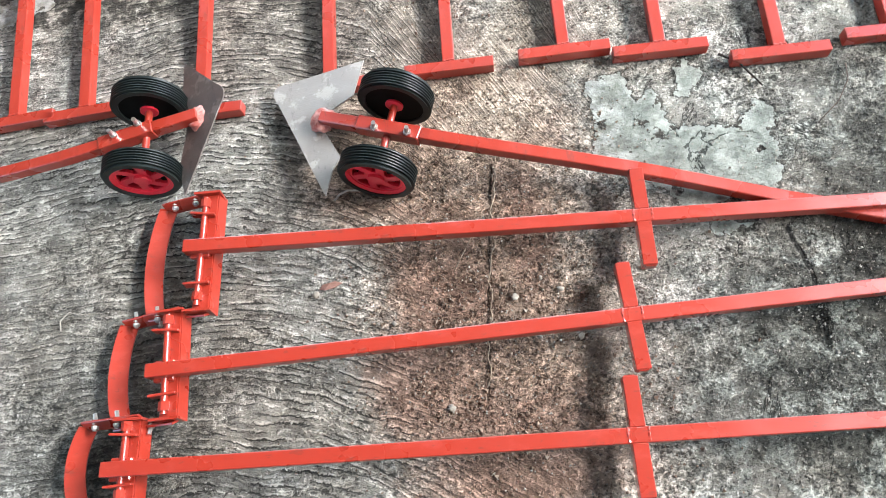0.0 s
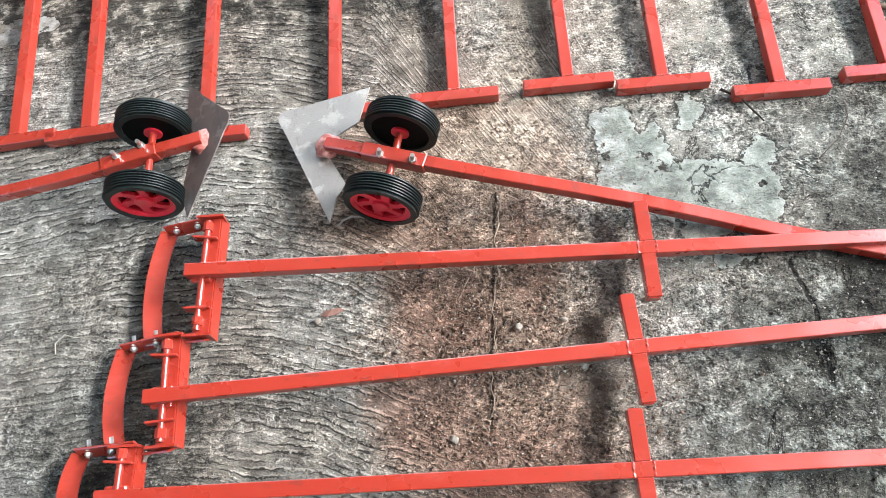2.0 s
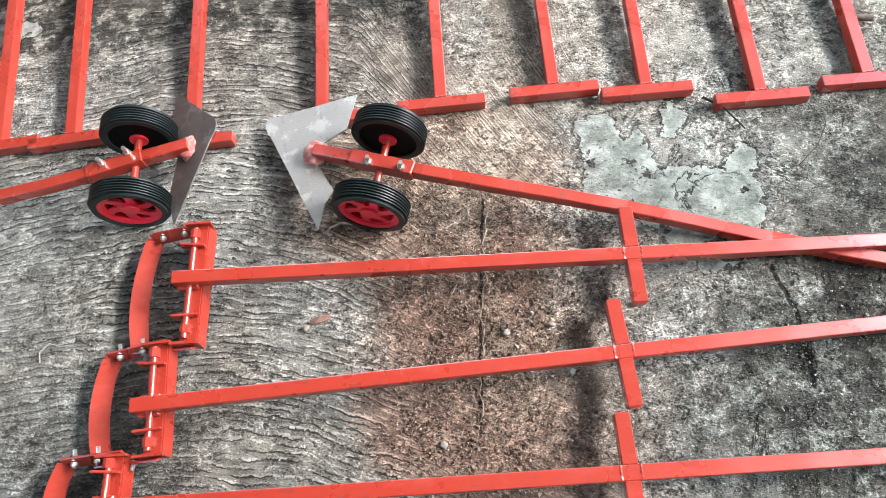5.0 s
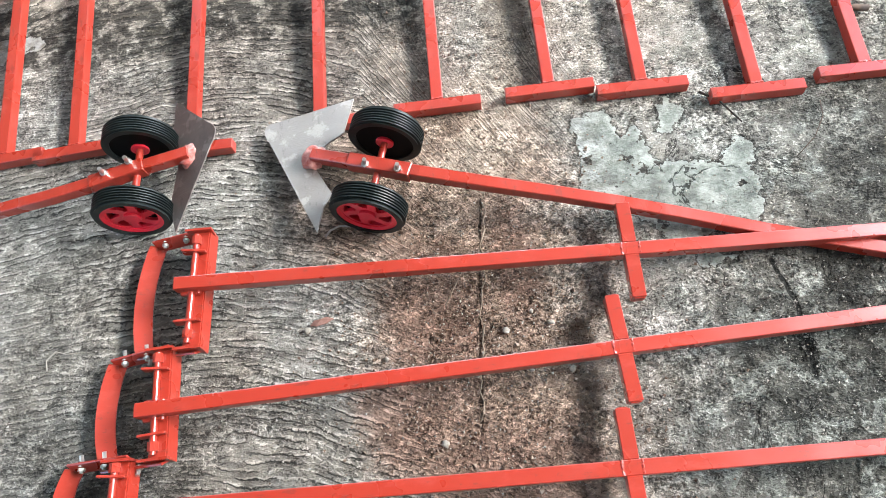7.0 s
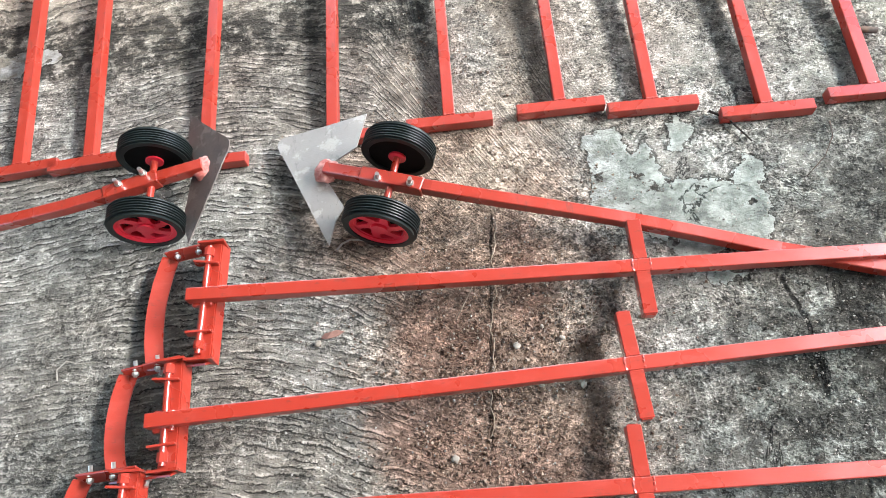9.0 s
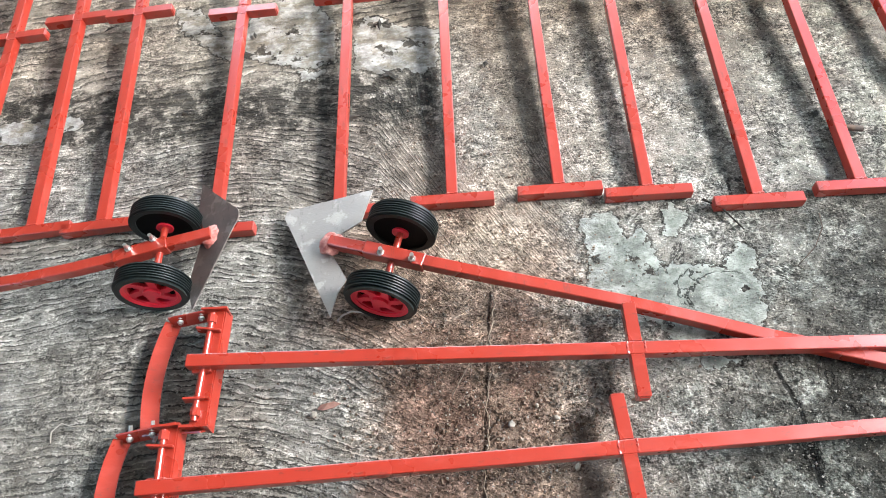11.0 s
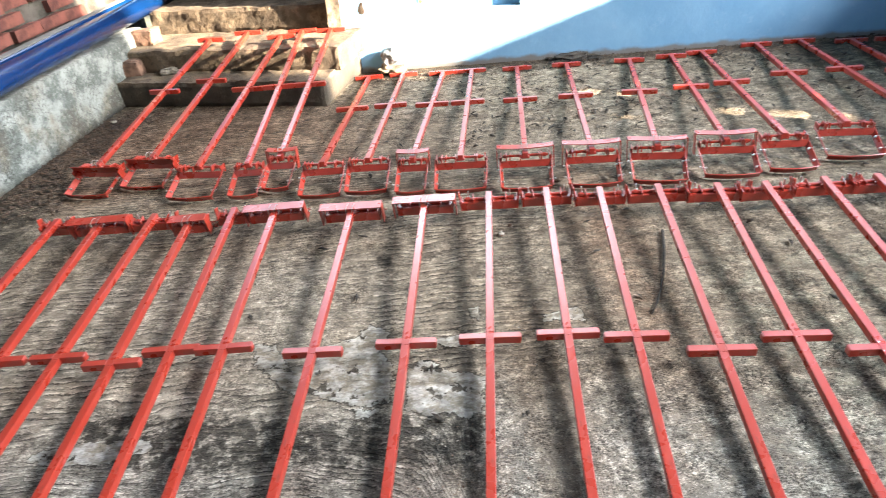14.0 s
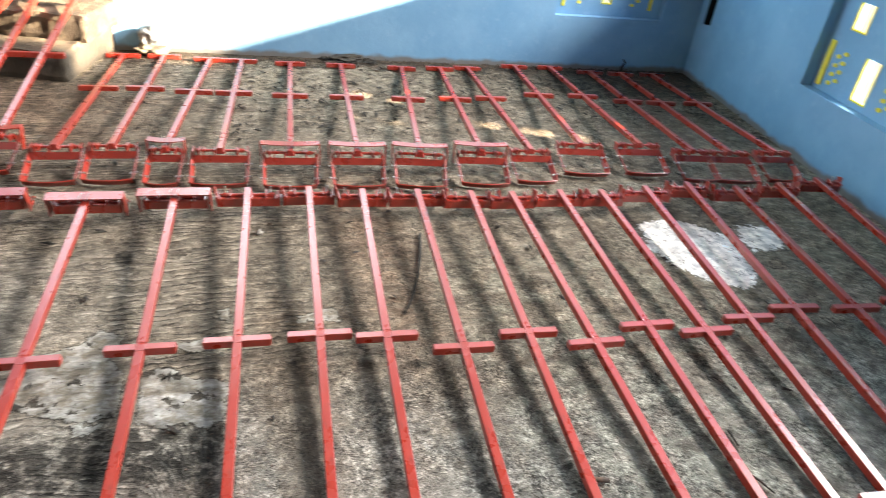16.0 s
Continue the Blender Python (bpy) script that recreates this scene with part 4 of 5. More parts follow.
KINDS = {"wide": (0.205, False), "middle": (0.172, False), "small": (0.122, False), "wide_spare": (0.200, True), "small_spare": (0.118, True)}
LABELS = {
    "wide": "red-painted steel hand weeder with a wide stirrup blade",
    "middle": "red-painted steel hand weeder with a medium stirrup blade",
    "small": "red-painted steel hand weeder with a narrow stirrup blade",
    "wide_spare": "red-painted steel hand weeder, spare blade wired over its wide head",
    "small_spare": "red-painted steel hand weeder, spare blade wired over its narrow head",
}
NEAR_ROW = [
    ("small", -1.570, 1.503, 2.6), ("wide_spare", -1.358, 1.473, 1.0), ("middle", -1.172, 1.465, 2.6), ("small_spare", -0.995, 1.416, 1.2),
    ("small", -0.835, 1.452, 0.8), ("wide_spare", -0.680, 1.440, 1.5), ("wide_spare", -0.417, 1.388, 4.0), ("wide_spare", -0.157, 1.389, 4.6),
    ("wide", 0.074, 1.379, 4.9), ("middle", 0.284, 1.367, 4.7), ("middle", 0.459, 1.332, 5.5), ("wide", 0.653, 1.252, 5.6, 0.592, 0.82),
    ("wide", 0.853, 1.278, 5.8), ("middle", 1.030, 1.204, 4.0, TX, 0.81), ("wide", 1.222, 1.248, 4.7), ("middle", 1.391, 1.191, 4.6, TX, 0.80),
    ("wide", 1.569, 1.224, 6.8, TX, 0.78), ("middle", 1.761, 1.243, 8.0, TX, 0.78), ("wide", 1.980, 1.206, 7.0), ("middle", 2.197, 1.215, 7.6), ("wide", 2.42, 1.245, 8.6),
]
for row in NEAR_ROW:
    put("near", *row)
FAR_ROW = [
    ("middle", -0.477, 3.283, -176.1), ("middle", -0.276, 3.276, -175.5), ("small_spare", -0.060, 3.228, -173.3), ("wide", 0.122, 3.208, -174.6),
    ("wide_spare", 0.383, 3.167, -174.5), ("wide_spare", 0.657, 3.142, -173.6), ("wide_spare", 0.964, 3.107, -169.4), ("wide_spare", 1.214, 3.102, -170.7),
    ("middle", 1.413, 3.108, -172.8), ("wide", 1.712, 3.153, -170.2), ("wide", 1.973, 3.133, -172.3), ("middle", 2.211, 3.046, -171.7),
    ("wide", 2.405, 3.016, -170.7), ("middle", 2.640, 3.000, -171.5),
]
for row in FAR_ROW:
    put("far", *row)

# the five that reach over the steps, grips placed to fit the camera's view
STEP_ROW = [
    (0.205, "front", -1.582, 2.745, -1.335, 3.965, 0.590, 0.302), (0.205, "front", -1.344, 2.775, -1.113, 3.987, 0.550, 0.314), (0.205, False, -1.087, 2.620, -0.895, 3.862, 0.590, 0.302),
    (0.122, False, -0.862, 2.590, -0.775, 3.890, 0.633, 0.313), (0.118, True, -0.728, 2.630, -0.601, 3.840, 0.597, 0.314),
]
for w, spare, hx, hy, gx, gy, tx, zg in STEP_ROW:
    d = Vector((hx - gx, hy - gy))
    t = weeder(w, spare, zg, 0.094, LABELS[("wide" if w > 0.2 else "small") + ("_spare" if spare else "")], tx=tx, flipped=True, xh=d.length - tx)
    t.matrix_world = Matrix.Translation((gx, gy, 0)) @ pose(0, 0, 0, 0, 0, -math.degrees(math.atan2(d.x, d.y)))

# three in the foreground, heads to the west
FORE_ROW = [(0.213, 0.284, 0.394, -0.458, 0.469, 0.750, -0.003), (0.176, 0.230, 0.239, -0.521, 0.270, 0.753, 0.012), (0.126, 0.197, 0.067, -0.590, 0.133, 0.788, 0.012)]
for w, cx, cy, hx, hy, xh, off in FORE_ROW:
    t = weeder(w, False, 0.001, 0.070, LABELS["wide" if w > 0.2 else "middle" if w > 0.14 else "small"], 0.106, 0.034, xh=xh, off=off)
    ang = math.degrees(math.atan2(hx - cx, hy - cy))
    t.matrix_world = pose_tool(cx, cy, ang)


# ---- two wheel hoes ----
def wheel(parent, at, axis):
    """A small moulded wheel with a ribbed tyre. The red rim faces along the axis."""
    at, ax = Vector(at), Vector(axis).normalized()
    R, T = 0.066, 0.036
    q = ax.to_track_quat("Z", "Y").to_matrix().to_4x4()
    q.translation = at
    w = new("wheel")
    w.parent = parent
    w.matrix_local = q
    # tyre: a ribbed ring turned round z
    prof = [(R - 0.014, -T / 2), (R - 0.004, -T / 2)]
    ribs = 6
    for k in range(ribs):
        z0 = -T / 2 + 0.003 + (T - 0.006) * k / ribs
        z1 = z0 + (T - 0.006) / ribs
        prof += [(R - 0.0055, z0 + 0.0002), (R, z0 + 0.0006), (R, z1 - 0.0028), (R - 0.0055, z1 - 0.0024)]
    prof += [(R - 0.004, T / 2), (R - 0.014, T / 2)]
    bm = bmesh.new()
    seg = 56
    rings = [[bm.verts.new((r * math.cos(2 * math.pi * j / seg), r * math.sin(2 * math.pi * j / seg), z)) for r, z in prof] for j in range(seg)]
    n = len(prof)
    for j in range(seg):
        a, b = rings[j], rings[(j + 1) % seg]
        for k in range(n):
            bm.faces.new((a[k], b[k], b[(k + 1) % n], a[(k + 1) % n]))
    bmesh.ops.recalc_face_normals(bm, faces=bm.faces)
    part("tyre", bm, RUBBER, w, "black rubber tyre with fine ribs")
    # rim: band, hub and five curved spokes on the outer face, dark web behind
    bm = bmesh.new()
    bmesh.ops.create_cone(bm, cap_ends=True, segments=40, radius1=R - 0.013, radius2=R - 0.013, depth=0.010, matrix=Matrix.Translation((0, 0, -0.009)))
    part("wheel_web", bm, BLACK_PLASTIC, w, "black plastic back of the wheel")
    bm = bmesh.new()
    zf = (T / 2 - 0.006)
    for ro, ri in ((R - 0.0135, R - 0.021),):
        rings = []
        for j in range(48):
            c, s = math.cos(2 * math.pi * j / 48), math.sin(2 * math.pi * j / 48)
            rings.append([bm.verts.new((r * c, r * s, z)) for r, z in ((ro, zf + 0.004), (ri, zf + 0.001), (ri, zf - 0.016), (ro, zf - 0.016))])
        for j in range(48):
            a, b = rings[j], rings[(j + 1) % 48]
            for k in range(4):
                bm.faces.new((a[k], b[k], b[(k + 1) % 4], a[(k + 1) % 4]))
    bmesh.ops.create_cone(bm, cap_ends=True, segments=24, radius1=0.017, radius2=0.015, depth=0.016, matrix=Matrix.Translation((0, 0, zf - 0.004)))
    # face plate with six swept holes
    radii = (0.012, 0.021, 0.026, 0.032, 0.038, 0.0415, R - 0.019)
    turn = (0.0, 0.0, 0.04, 0.11, 0.19, 0.24, 0.30)
    width = (0, 0.30, 0.42, 0.50, 0.54, 0.50)
    plate, seg = bmesh.new(), 96
    ring = [[plate.verts.new((r * math.cos(2 * math.pi * j / seg + t), r * math.sin(2 * math.pi * j / seg + t), zf - 0.001)) for j in range(seg)] for r, t in zip(radii, turn)]
    for q in range(len(radii) - 1):
        for j in range(seg):
            if 1 <= q <= 4 and abs((j % 16) + 0.5 - 8) < 16 * width[q] * 0.62:
                continue
            plate.faces.new((ring[q][j], ring[q][(j + 1) % seg], ring[q + 1][(j + 1) % seg], ring[q + 1][j]))
    back = bmesh.ops.extrude_face_region(plate, geom=plate.faces[:])
    bmesh.ops.translate(plate, verts=[v for v in back["geom"] if isinstance(v, bmesh.types.BMVert)], vec=(0, 0, -0.006))
    bmesh.ops.recalc_face_normals(plate, faces=plate.faces)
    part("spokes", plate, RIM_RED, w, "red plastic spoked face")
    bmesh.ops.recalc_face_normals(bm, faces=bm.faces)
    part("rim", bm, RIM_RED, w, "red plastic spoked rim")
    # flange on the inner face
    part("hub_flange", rod((0, 0, -0.014), (0, 0, -0.018), 0.016, 20), RIM_RED, w, "red hub flange")
    return w


def wheel_hoe(label, shaft, wheels, blade, bolts, sleeve, steel):
    """shaft: points of the bent square bar; wheels: two centres; blade: outline points of the steel share."""
    root = thing("wheel_hoe", label, "wheel hoe", "wheel hoes with sweep blades")
    part("shaft", square_along(shaft, 0.0215), RED, root)
    a, b = Vector(wheels[0]), Vector(wheels[1])
    ax = (a - b).normalized()
    part("axle", rod(a - ax * 0.01, b + ax * 0.01, 0.0065, 14), RED, root)
    for c, s in ((a, 1), (b, -1)):
        wheel(root, c, ax * s)
    s0, s1 = Vector(sleeve[0]), Vector(sleeve[1])
    part("clamp_sleeve", beam(s0, s1, 0.0255, 0.0255, 0.0015), RED, root)
    for p in bolts:
        bolt(root, p, (0.1, -0.1, 1), 0.007, 0.020)
    # share: sheet steel with a rounded nose
    bm = bmesh.new()
    lower = [bm.verts.new(p) for p in blade]
    f = bm.faces.new(lower)
    f.normal_update()
    nrm = f.normal.copy()
    top = bmesh.ops.extrude_face_region(bm, geom=[f])
    bmesh.ops.translate(bm, verts=[v for v in top["geom"] if isinstance(v, bmesh.types.BMVert)], vec=nrm * 0.0025)
    bmesh.ops.recalc_face_normals(bm, faces=bm.faces)
    part("sweep_blade", bm, steel, root, "bare steel V-shaped sweep blade")
    bm = bmesh.new()
    tip = Vector(shaft[0])
    bmesh.ops.create_icosphere(bm, subdivisions=3, radius=1)
    for v in bm.verts:
        d = 1 + 0.34 * noise.noise(v.co * 2.3 + tip * 9) + 0.10 * noise.noise(v.co * 6)
        v.co = tip + Vector((v.co.x * 0.023 * d, v.co.y * 0.024 * d, v.co.z * 0.010 * d - 0.007))
    part("weld", bm, SCUFFED, root, "scuffed pinkish weld lump", smooth=True)
    return root


def share(nose, wing_a, inner_a, notch_a, notch_b, inner_b, heel_b, wing_b):
    """Outline of a V share with a rounded nose between its two swept wings."""
    nose, wa, wb = Vector(nose), Vector(wing_a), Vector(wing_b)
    r0, r1 = nose.lerp(wa, 0.20), nose.lerp(wb, 0.16)
    peak = nose + (nose - (r0 + r1) / 2) * 0.45
    arc = [r1 * (1 - u) ** 2 + peak * 2 * u * (1 - u) + r0 * u ** 2 for u in (0.14, 0.28, 0.42, 0.56, 0.70, 0.85)]
    n = (wa - nose).cross(wb - nose)
    outline = [r1, *arc, r0, wa, Vector(inner_a), Vector(notch_a), Vector(notch_b), Vector(inner_b), Vector(heel_b), wb]
    return [Vector((p.x, p.y, nose.z - (n.x * (p.x - nose.x) + n.y * (p.y - nose.y)) / n.z)) for p in outline]


wheel_hoe(
    "red wheel hoe with black ribbed wheels and grey sweep blade",
    [(-0.215, 0.676, 0.060), (-0.130, 0.636, 0.068), (-0.030, 0.590, 0.073), (0.080, 0.551, 0.063), (0.190, 0.516, 0.048), (0.295, 0.481, 0.034), (0.400, 0.441, 0.022),
     (0.520, 0.392, 0.012), (0.80, 0.278, 0.0098), (1.15, 0.135, 0.0098)],
    [(-0.078, 0.684, 0.068), (-0.126, 0.545, 0.068)],
    share((-0.318, 0.785, 0.024), (-0.131, 0.792, 0.048), (-0.157, 0.720, 0.054), (-0.213, 0.695, 0.055), (-0.221, 0.669, 0.055), (-0.190, 0.597, 0.054), (-0.207, 0.572, 0.052), (-0.222, 0.526, 0.052)),
    [(-0.121, 0.625, 0.079), (-0.066, 0.600, 0.085)], ((-0.150, 0.645, 0.067), (-0.045, 0.595, 0.073)), STEEL)
wheel_hoe(
    "red wheel hoe with black ribbed wheels and tilted steel sweep blade",
    [(-0.440, 0.725, 0.070), (-0.530, 0.712, 0.072), (-0.610, 0.698, 0.072), (-0.700, 0.690, 0.068), (-0.800, 0.686, 0.062), (-1.05, 0.690, 0.045), (-1.45, 0.70, 0.025)],
    [(-0.532, 0.772, 0.068), (-0.542, 0.628, 0.068)],
    share((-0.376, 0.752, 0.090), (-0.474, 0.864, 0.048), (-0.478, 0.800, 0.030), (-0.462, 0.748, 0.040), (-0.462, 0.735, 0.040), (-0.482, 0.652, 0.030), (-0.480, 0.610, 0.034), (-0.472, 0.580, 0.048)),
    [(-0.545, 0.722, 0.083), (-0.590, 0.708, 0.083)], ((-0.520, 0.714, 0.072), (-0.620, 0.697, 0.072)), SHADED_STEEL)

# ---- blue pipes on the low wall ----
a, b = m_left @ Vector((0.4, -0.012, 0.412)), m_left @ Vector((LL + 0.5, 0.020, 0.462))
ob = new("blue_pipe", mesh_of(rod(a, b, 0.058, 48), "blue_pipe", PIPE_BLUE, True))
tagged(ob, "glossy blue painted pipe resting on the low wall", "pipe")
rail = thing("blue_rail", "blue painted box rail with a dusty grey top", "rail")
a, b = m_left @ Vector((0.4, 0.128, 0.415)), m_left @ Vector((LL + 0.5, 0.148, 0.465))
part("rail_body", beam(a, b, 0.060, 0.085, 0.006), PIPE_BLUE, rail)
part("rail_top", beam(a + Vector((-0.004, 0, 0.046)), b + Vector((-0.004, 0, 0.046)), 0.052, 0.006, 0.002), plain("grey_dust", (0.13, 0.13, 0.125), (0.20, 0.195, 0.185), 14, 0.85, 0.001), rail, "dusty grey top face")

# ---- bricks ----
BRICK_MESHES = []
for k in range(4):
    BRICK_MESHES.append(mesh_of(rough_block(0.215, 0.10, 0.062, 0.045, 0.004, 30 + k, False), "brick", BRICK, False))


def brick_at(parent, m, k):
    ob = new("brick", BRICK_MESHES[k % 4])
    ob.parent = parent
    ob.matrix_local = m
    return ob


rnd = random.Random(5)
for course in range(9):
    for col in range(12):
        if rnd.random() < 0.12:
            continue
        x0 = 2.2 + col * 0.232 + (0.116 if course % 2 else 0.0)
        if x0 + 0.215 > LL:
            continue
        brick_at(brick_wall, Matrix.Translation((x0, -0.012 - 0.022 * rnd.random(), 0.40 + course * 0.080)) @ pose(0, 0, 0, rnd.uniform(-3, 3), rnd.uniform(-2, 2), rnd.uniform(-6, 6)), rnd.randrange(4))

for lab, x, y, z, rz, k in (("broken red brick stub on the lower step", -0.015, 0.095, 0.138, 12, 0), ("broken brick stub on the upper step", -0.010, 0.315, 0.268, 4, 1)):
    b = new("loose_brick", mesh_of(rough_block(0.15, 0.11, 0.095, 0.022, 0.011, 60 + k, False), "loose_brick", OLD_BRICK, False))
    b.matrix_world = m_step @ Matrix.Translation((x, y, z)) @ pose(0, 0, 0, 0, 0, rz)
    tagged(b, lab, "brick", "loose bricks on the steps")

rubble_bits = new("plaster_rubble", mesh_of(rough_block(0.12, 0.05, 0.035, 0.012, 0.012, 77, False), "plaster_rubble", PEBBLE, False))
rubble_bits.matrix_world = m_step @ Matrix.Translation((0.27, 0.120, 0.143)) @ pose(0, 0, 0, 0, 0, 25)
tagged(rubble_bits, "pale lump of fallen plaster beside the bricks", "rubble")

# conduit in the corner
bm = rod((0, 0, 0.0), (0, 0, 0.62), 0.028, 18)
pipe = new("conduit", mesh_of(bm, "conduit", BLACK_PLASTIC, True))
pipe.matrix_world = Matrix.Translation((3.005, 3.565, 0.355))
tagged(pipe, "short black plastic conduit fixed in the wall corner", "conduit")


# the green hedge outside, seen through the pierced wall
bm = bmesh.new()
rnd = random.Random(41)
for _ in range(900):
    q = Vector((rnd.uniform(-0.2, 4.6), 5.6 + abs(rnd.gauss(0, 0.35)), rnd.uniform(-0.1, 1.25)))
    e = Euler((rnd.uniform(-1, 1), rnd.uniform(-1, 1), rnd.uniform(0, 6.3))).to_matrix()
    ln, wd = rnd.uniform(0.10, 0.20), rnd.uniform(0.05, 0.10)
    vs = [bm.verts.new(q + e @ Vector(p)) for p in ((-ln / 2, 0, 0), (0, -wd / 2, 0.01), (ln / 2, 0, 0), (0, wd / 2, 0.02))]
    bm.faces.new(vs)
LEAF_GREEN = plain("hedge_leaf", (0.025, 0.060, 0.012), (0.06, 0.12, 0.025), 4, 0.6, 0.0)
tagged(new("hedge", mesh_of(bm, "hedge", LEAF_GREEN)), "dense green hedge outside the pierced wall", "hedge", kind="stuff")

# ---- litter on the floor ----
def lump(name, at, size, seed, mat, flat=0.6, rough=0.3, sub=2):
    r = random.Random(seed)
    bm = bmesh.new()
    bmesh.ops.create_icosphere(bm, subdivisions=sub, radius=1.0)
    o = Vector((seed * 1.3, seed * 0.7, 2.0))
    for v in bm.verts:
        v.co *= 1 + rough * noise.noise(v.co * 1.6 + o)
    bmesh.ops.scale(bm, vec=(size * r.uniform(0.8, 1.2), size * r.uniform(0.8, 1.2), size * flat), verts=bm.verts)
    lo = min(v.co.z for v in bm.verts)
    ob = new(name, mesh_of(bm, name, mat, True))
    ob.matrix_world = Matrix.Translation((at[0], at[1], -lo - 0.002 + (at[2] if len(at) > 2 else 0))) @ pose(0, 0, 0, 0, 0, r.uniform(0, 360))
    return ob


PEBBLES = [(-0.265, 0.372, 0.006), (0.063, 0.310, 0.006), (0.137, 0.311, 0.005), (0.155, 0.229, 0.005), (-0.063, 0.150, 0.005), (-0.138, 0.300, 0.004),
           (-0.251, 0.661, 0.005), (0.164, 1.979, 0.012), (-0.57, 0.90, 0.004), (0.11, 0.335, 0.004), (0.20, 0.26, 0.004), (0.09, 0.24, 0.004), (-1.877, 3.577, 0.016)]
for k, (px, py, pr) in enumerate(PEBBLES):
    tagged(lump("pebble", (px, py), pr, 100 + k, PEBBLE, 0.65, 0.75), "small pale pebble on the concrete floor", "pebble", "pebbles on the floor")

# loose grit in the earth, too fine to count
bm = bmesh.new()
rnd = random.Random(9)
spots = [(0.05, 0.35, 0.30, 0.45, 520), (-0.3, 0.4, 0.4, 0.5, 200), (0.6, 0.4, 0.4, 0.4, 220), (0.1, 1.3, 1.2, 0.6, 420), (0.8, 2.6, 1.9, 0.9, 360), (-1.3, 2.9, 0.7, 0.5, 220)]
tetra = ((0, 0, 1), (0.94, 0, -0.33), (-0.47, 0.82, -0.33), (-0.47, -0.82, -0.33))
for cx, cy, rx, ry, n in spots:
    for _ in range(n):
        q = Vector((rnd.gauss(cx, rx * 0.5), rnd.gauss(cy, ry * 0.5), 0.0005))
        r = rnd.uniform(0.0008, 0.0028)
        e = Euler((rnd.uniform(0, 6), rnd.uniform(0, 6), rnd.uniform(0, 6))).to_matrix()
        vs = [bm.verts.new(q + e @ Vector(t) * r * rnd.uniform(0.7, 1.3)) for t in tetra]
        for f in ((0, 1, 2), (0, 2, 3), (0, 3, 1), (1, 3, 2)):
            bm.faces.new([vs[i] for i in f])
tagged(new("loose_grit", mesh_of(bm, "loose_grit", PEBBLE)), "loose grit and crumbs of concrete on the floor", "grit", kind="stuff")


def grains(name, label, areas, lo, hi, mat, seed):
    """Crumbs of earth and stone, each a small four-sided chip: (cx, cy, rx, ry, how many)."""
    g = np.random.default_rng(seed)
    at = np.concatenate([np.stack([g.normal(cx, rx, n), g.normal(cy, ry, n), np.zeros(n)], 1) for cx, cy, rx, ry, n in areas])
    n = len(at)
    at[:, 2] = g.uniform(-0.0012, 0.0004, n)
    shape = np.array([(0, 0, 1.0), (0.94, 0, -0.33), (-0.47, 0.82, -0.33), (-0.47, -0.82, -0.33)])
    q = g.normal(size=(n, 4))
    q /= np.linalg.norm(q, axis=1)[:, None]
    w, a, b, c = q.T
    turn = np.stack([np.stack([1 - 2 * (b * b + c * c), 2 * (a * b - c * w), 2 * (a * c + b * w)], 1),
                     np.stack([2 * (a * b + c * w), 1 - 2 * (a * a + c * c), 2 * (b * c - a * w)], 1),
                     np.stack([2 * (a * c - b * w), 2 * (b * c + a * w), 1 - 2 * (a * a + b * b)], 1)], 1)
    size = lo + (hi - lo) * g.random(n) ** 2.5
    co = at[:, None, :] + np.einsum("nij,kj->nki", turn, shape) * size[:, None, None] * g.uniform(0.7, 1.3, (n, 4, 1))
    faces = (np.arange(n)[:, None, None] * 4 + np.array([(0, 1, 2), (0, 2, 3), (0, 3, 1), (1, 3, 2)])).reshape(-1, 3)
    me = bpy.data.meshes.new(name)
    me.from_pydata(co.reshape(-1, 3).tolist(), [], faces.tolist())
    me.materials.append(mat)
    return tagged(new(name, me), label, "grit", kind="stuff")


def chips(name, dark, mid, pale):
    a = Mat(name, 0.95)
    a.b.inputs["Specular IOR Level"].default_value = 0.2
    r = a.node("ShaderNodeNewGeometry").outputs["Random Per Island"]
    c = a.mix(a.ramp(r, 0.25, 0.6), dark, mid)
    a.color(a.mix(a.ramp(r, 0.72, 0.97), c, pale))
    return a.m


grains("earth_crumbs", "crumbs of brown earth scattered on the floor",
       [(0.03, 0.32, 0.12, 0.22, 9000), (0.05, 0.70, 0.16, 0.16, 900), (0.08, 1.05, 0.12, 0.30, 300)], 0.0009, 0.0036,
       chips("earth_chips", (0.10, 0.066, 0.048), (0.155, 0.108, 0.078), (0.22, 0.165, 0.125)), 5)
grains("earth_clods", "small rounded clods of pale brown earth on the floor",
       [(0.06, 0.30, 0.10, 0.18, 260), (0.05, 0.70, 0.14, 0.10, 60)], 0.0022, 0.0060,
       chips("clod_earth", (0.15, 0.105, 0.078), (0.22, 0.165, 0.125), (0.30, 0.24, 0.19)), 15)
grains("stone_crumbs", "grey crumbs of worn concrete on the floor",
       [(0.48, 0.22, 0.26, 0.17, 6000), (-0.45, 0.40, 0.26, 0.26, 2500), (0.35, 0.90, 0.35, 0.18, 700), (0.2, 1.5, 0.8, 0.35, 2000)], 0.0008, 0.0030,
       chips("stone_chips", (0.13, 0.12, 0.105), (0.19, 0.18, 0.16), (0.30, 0.285, 0.25)), 6)


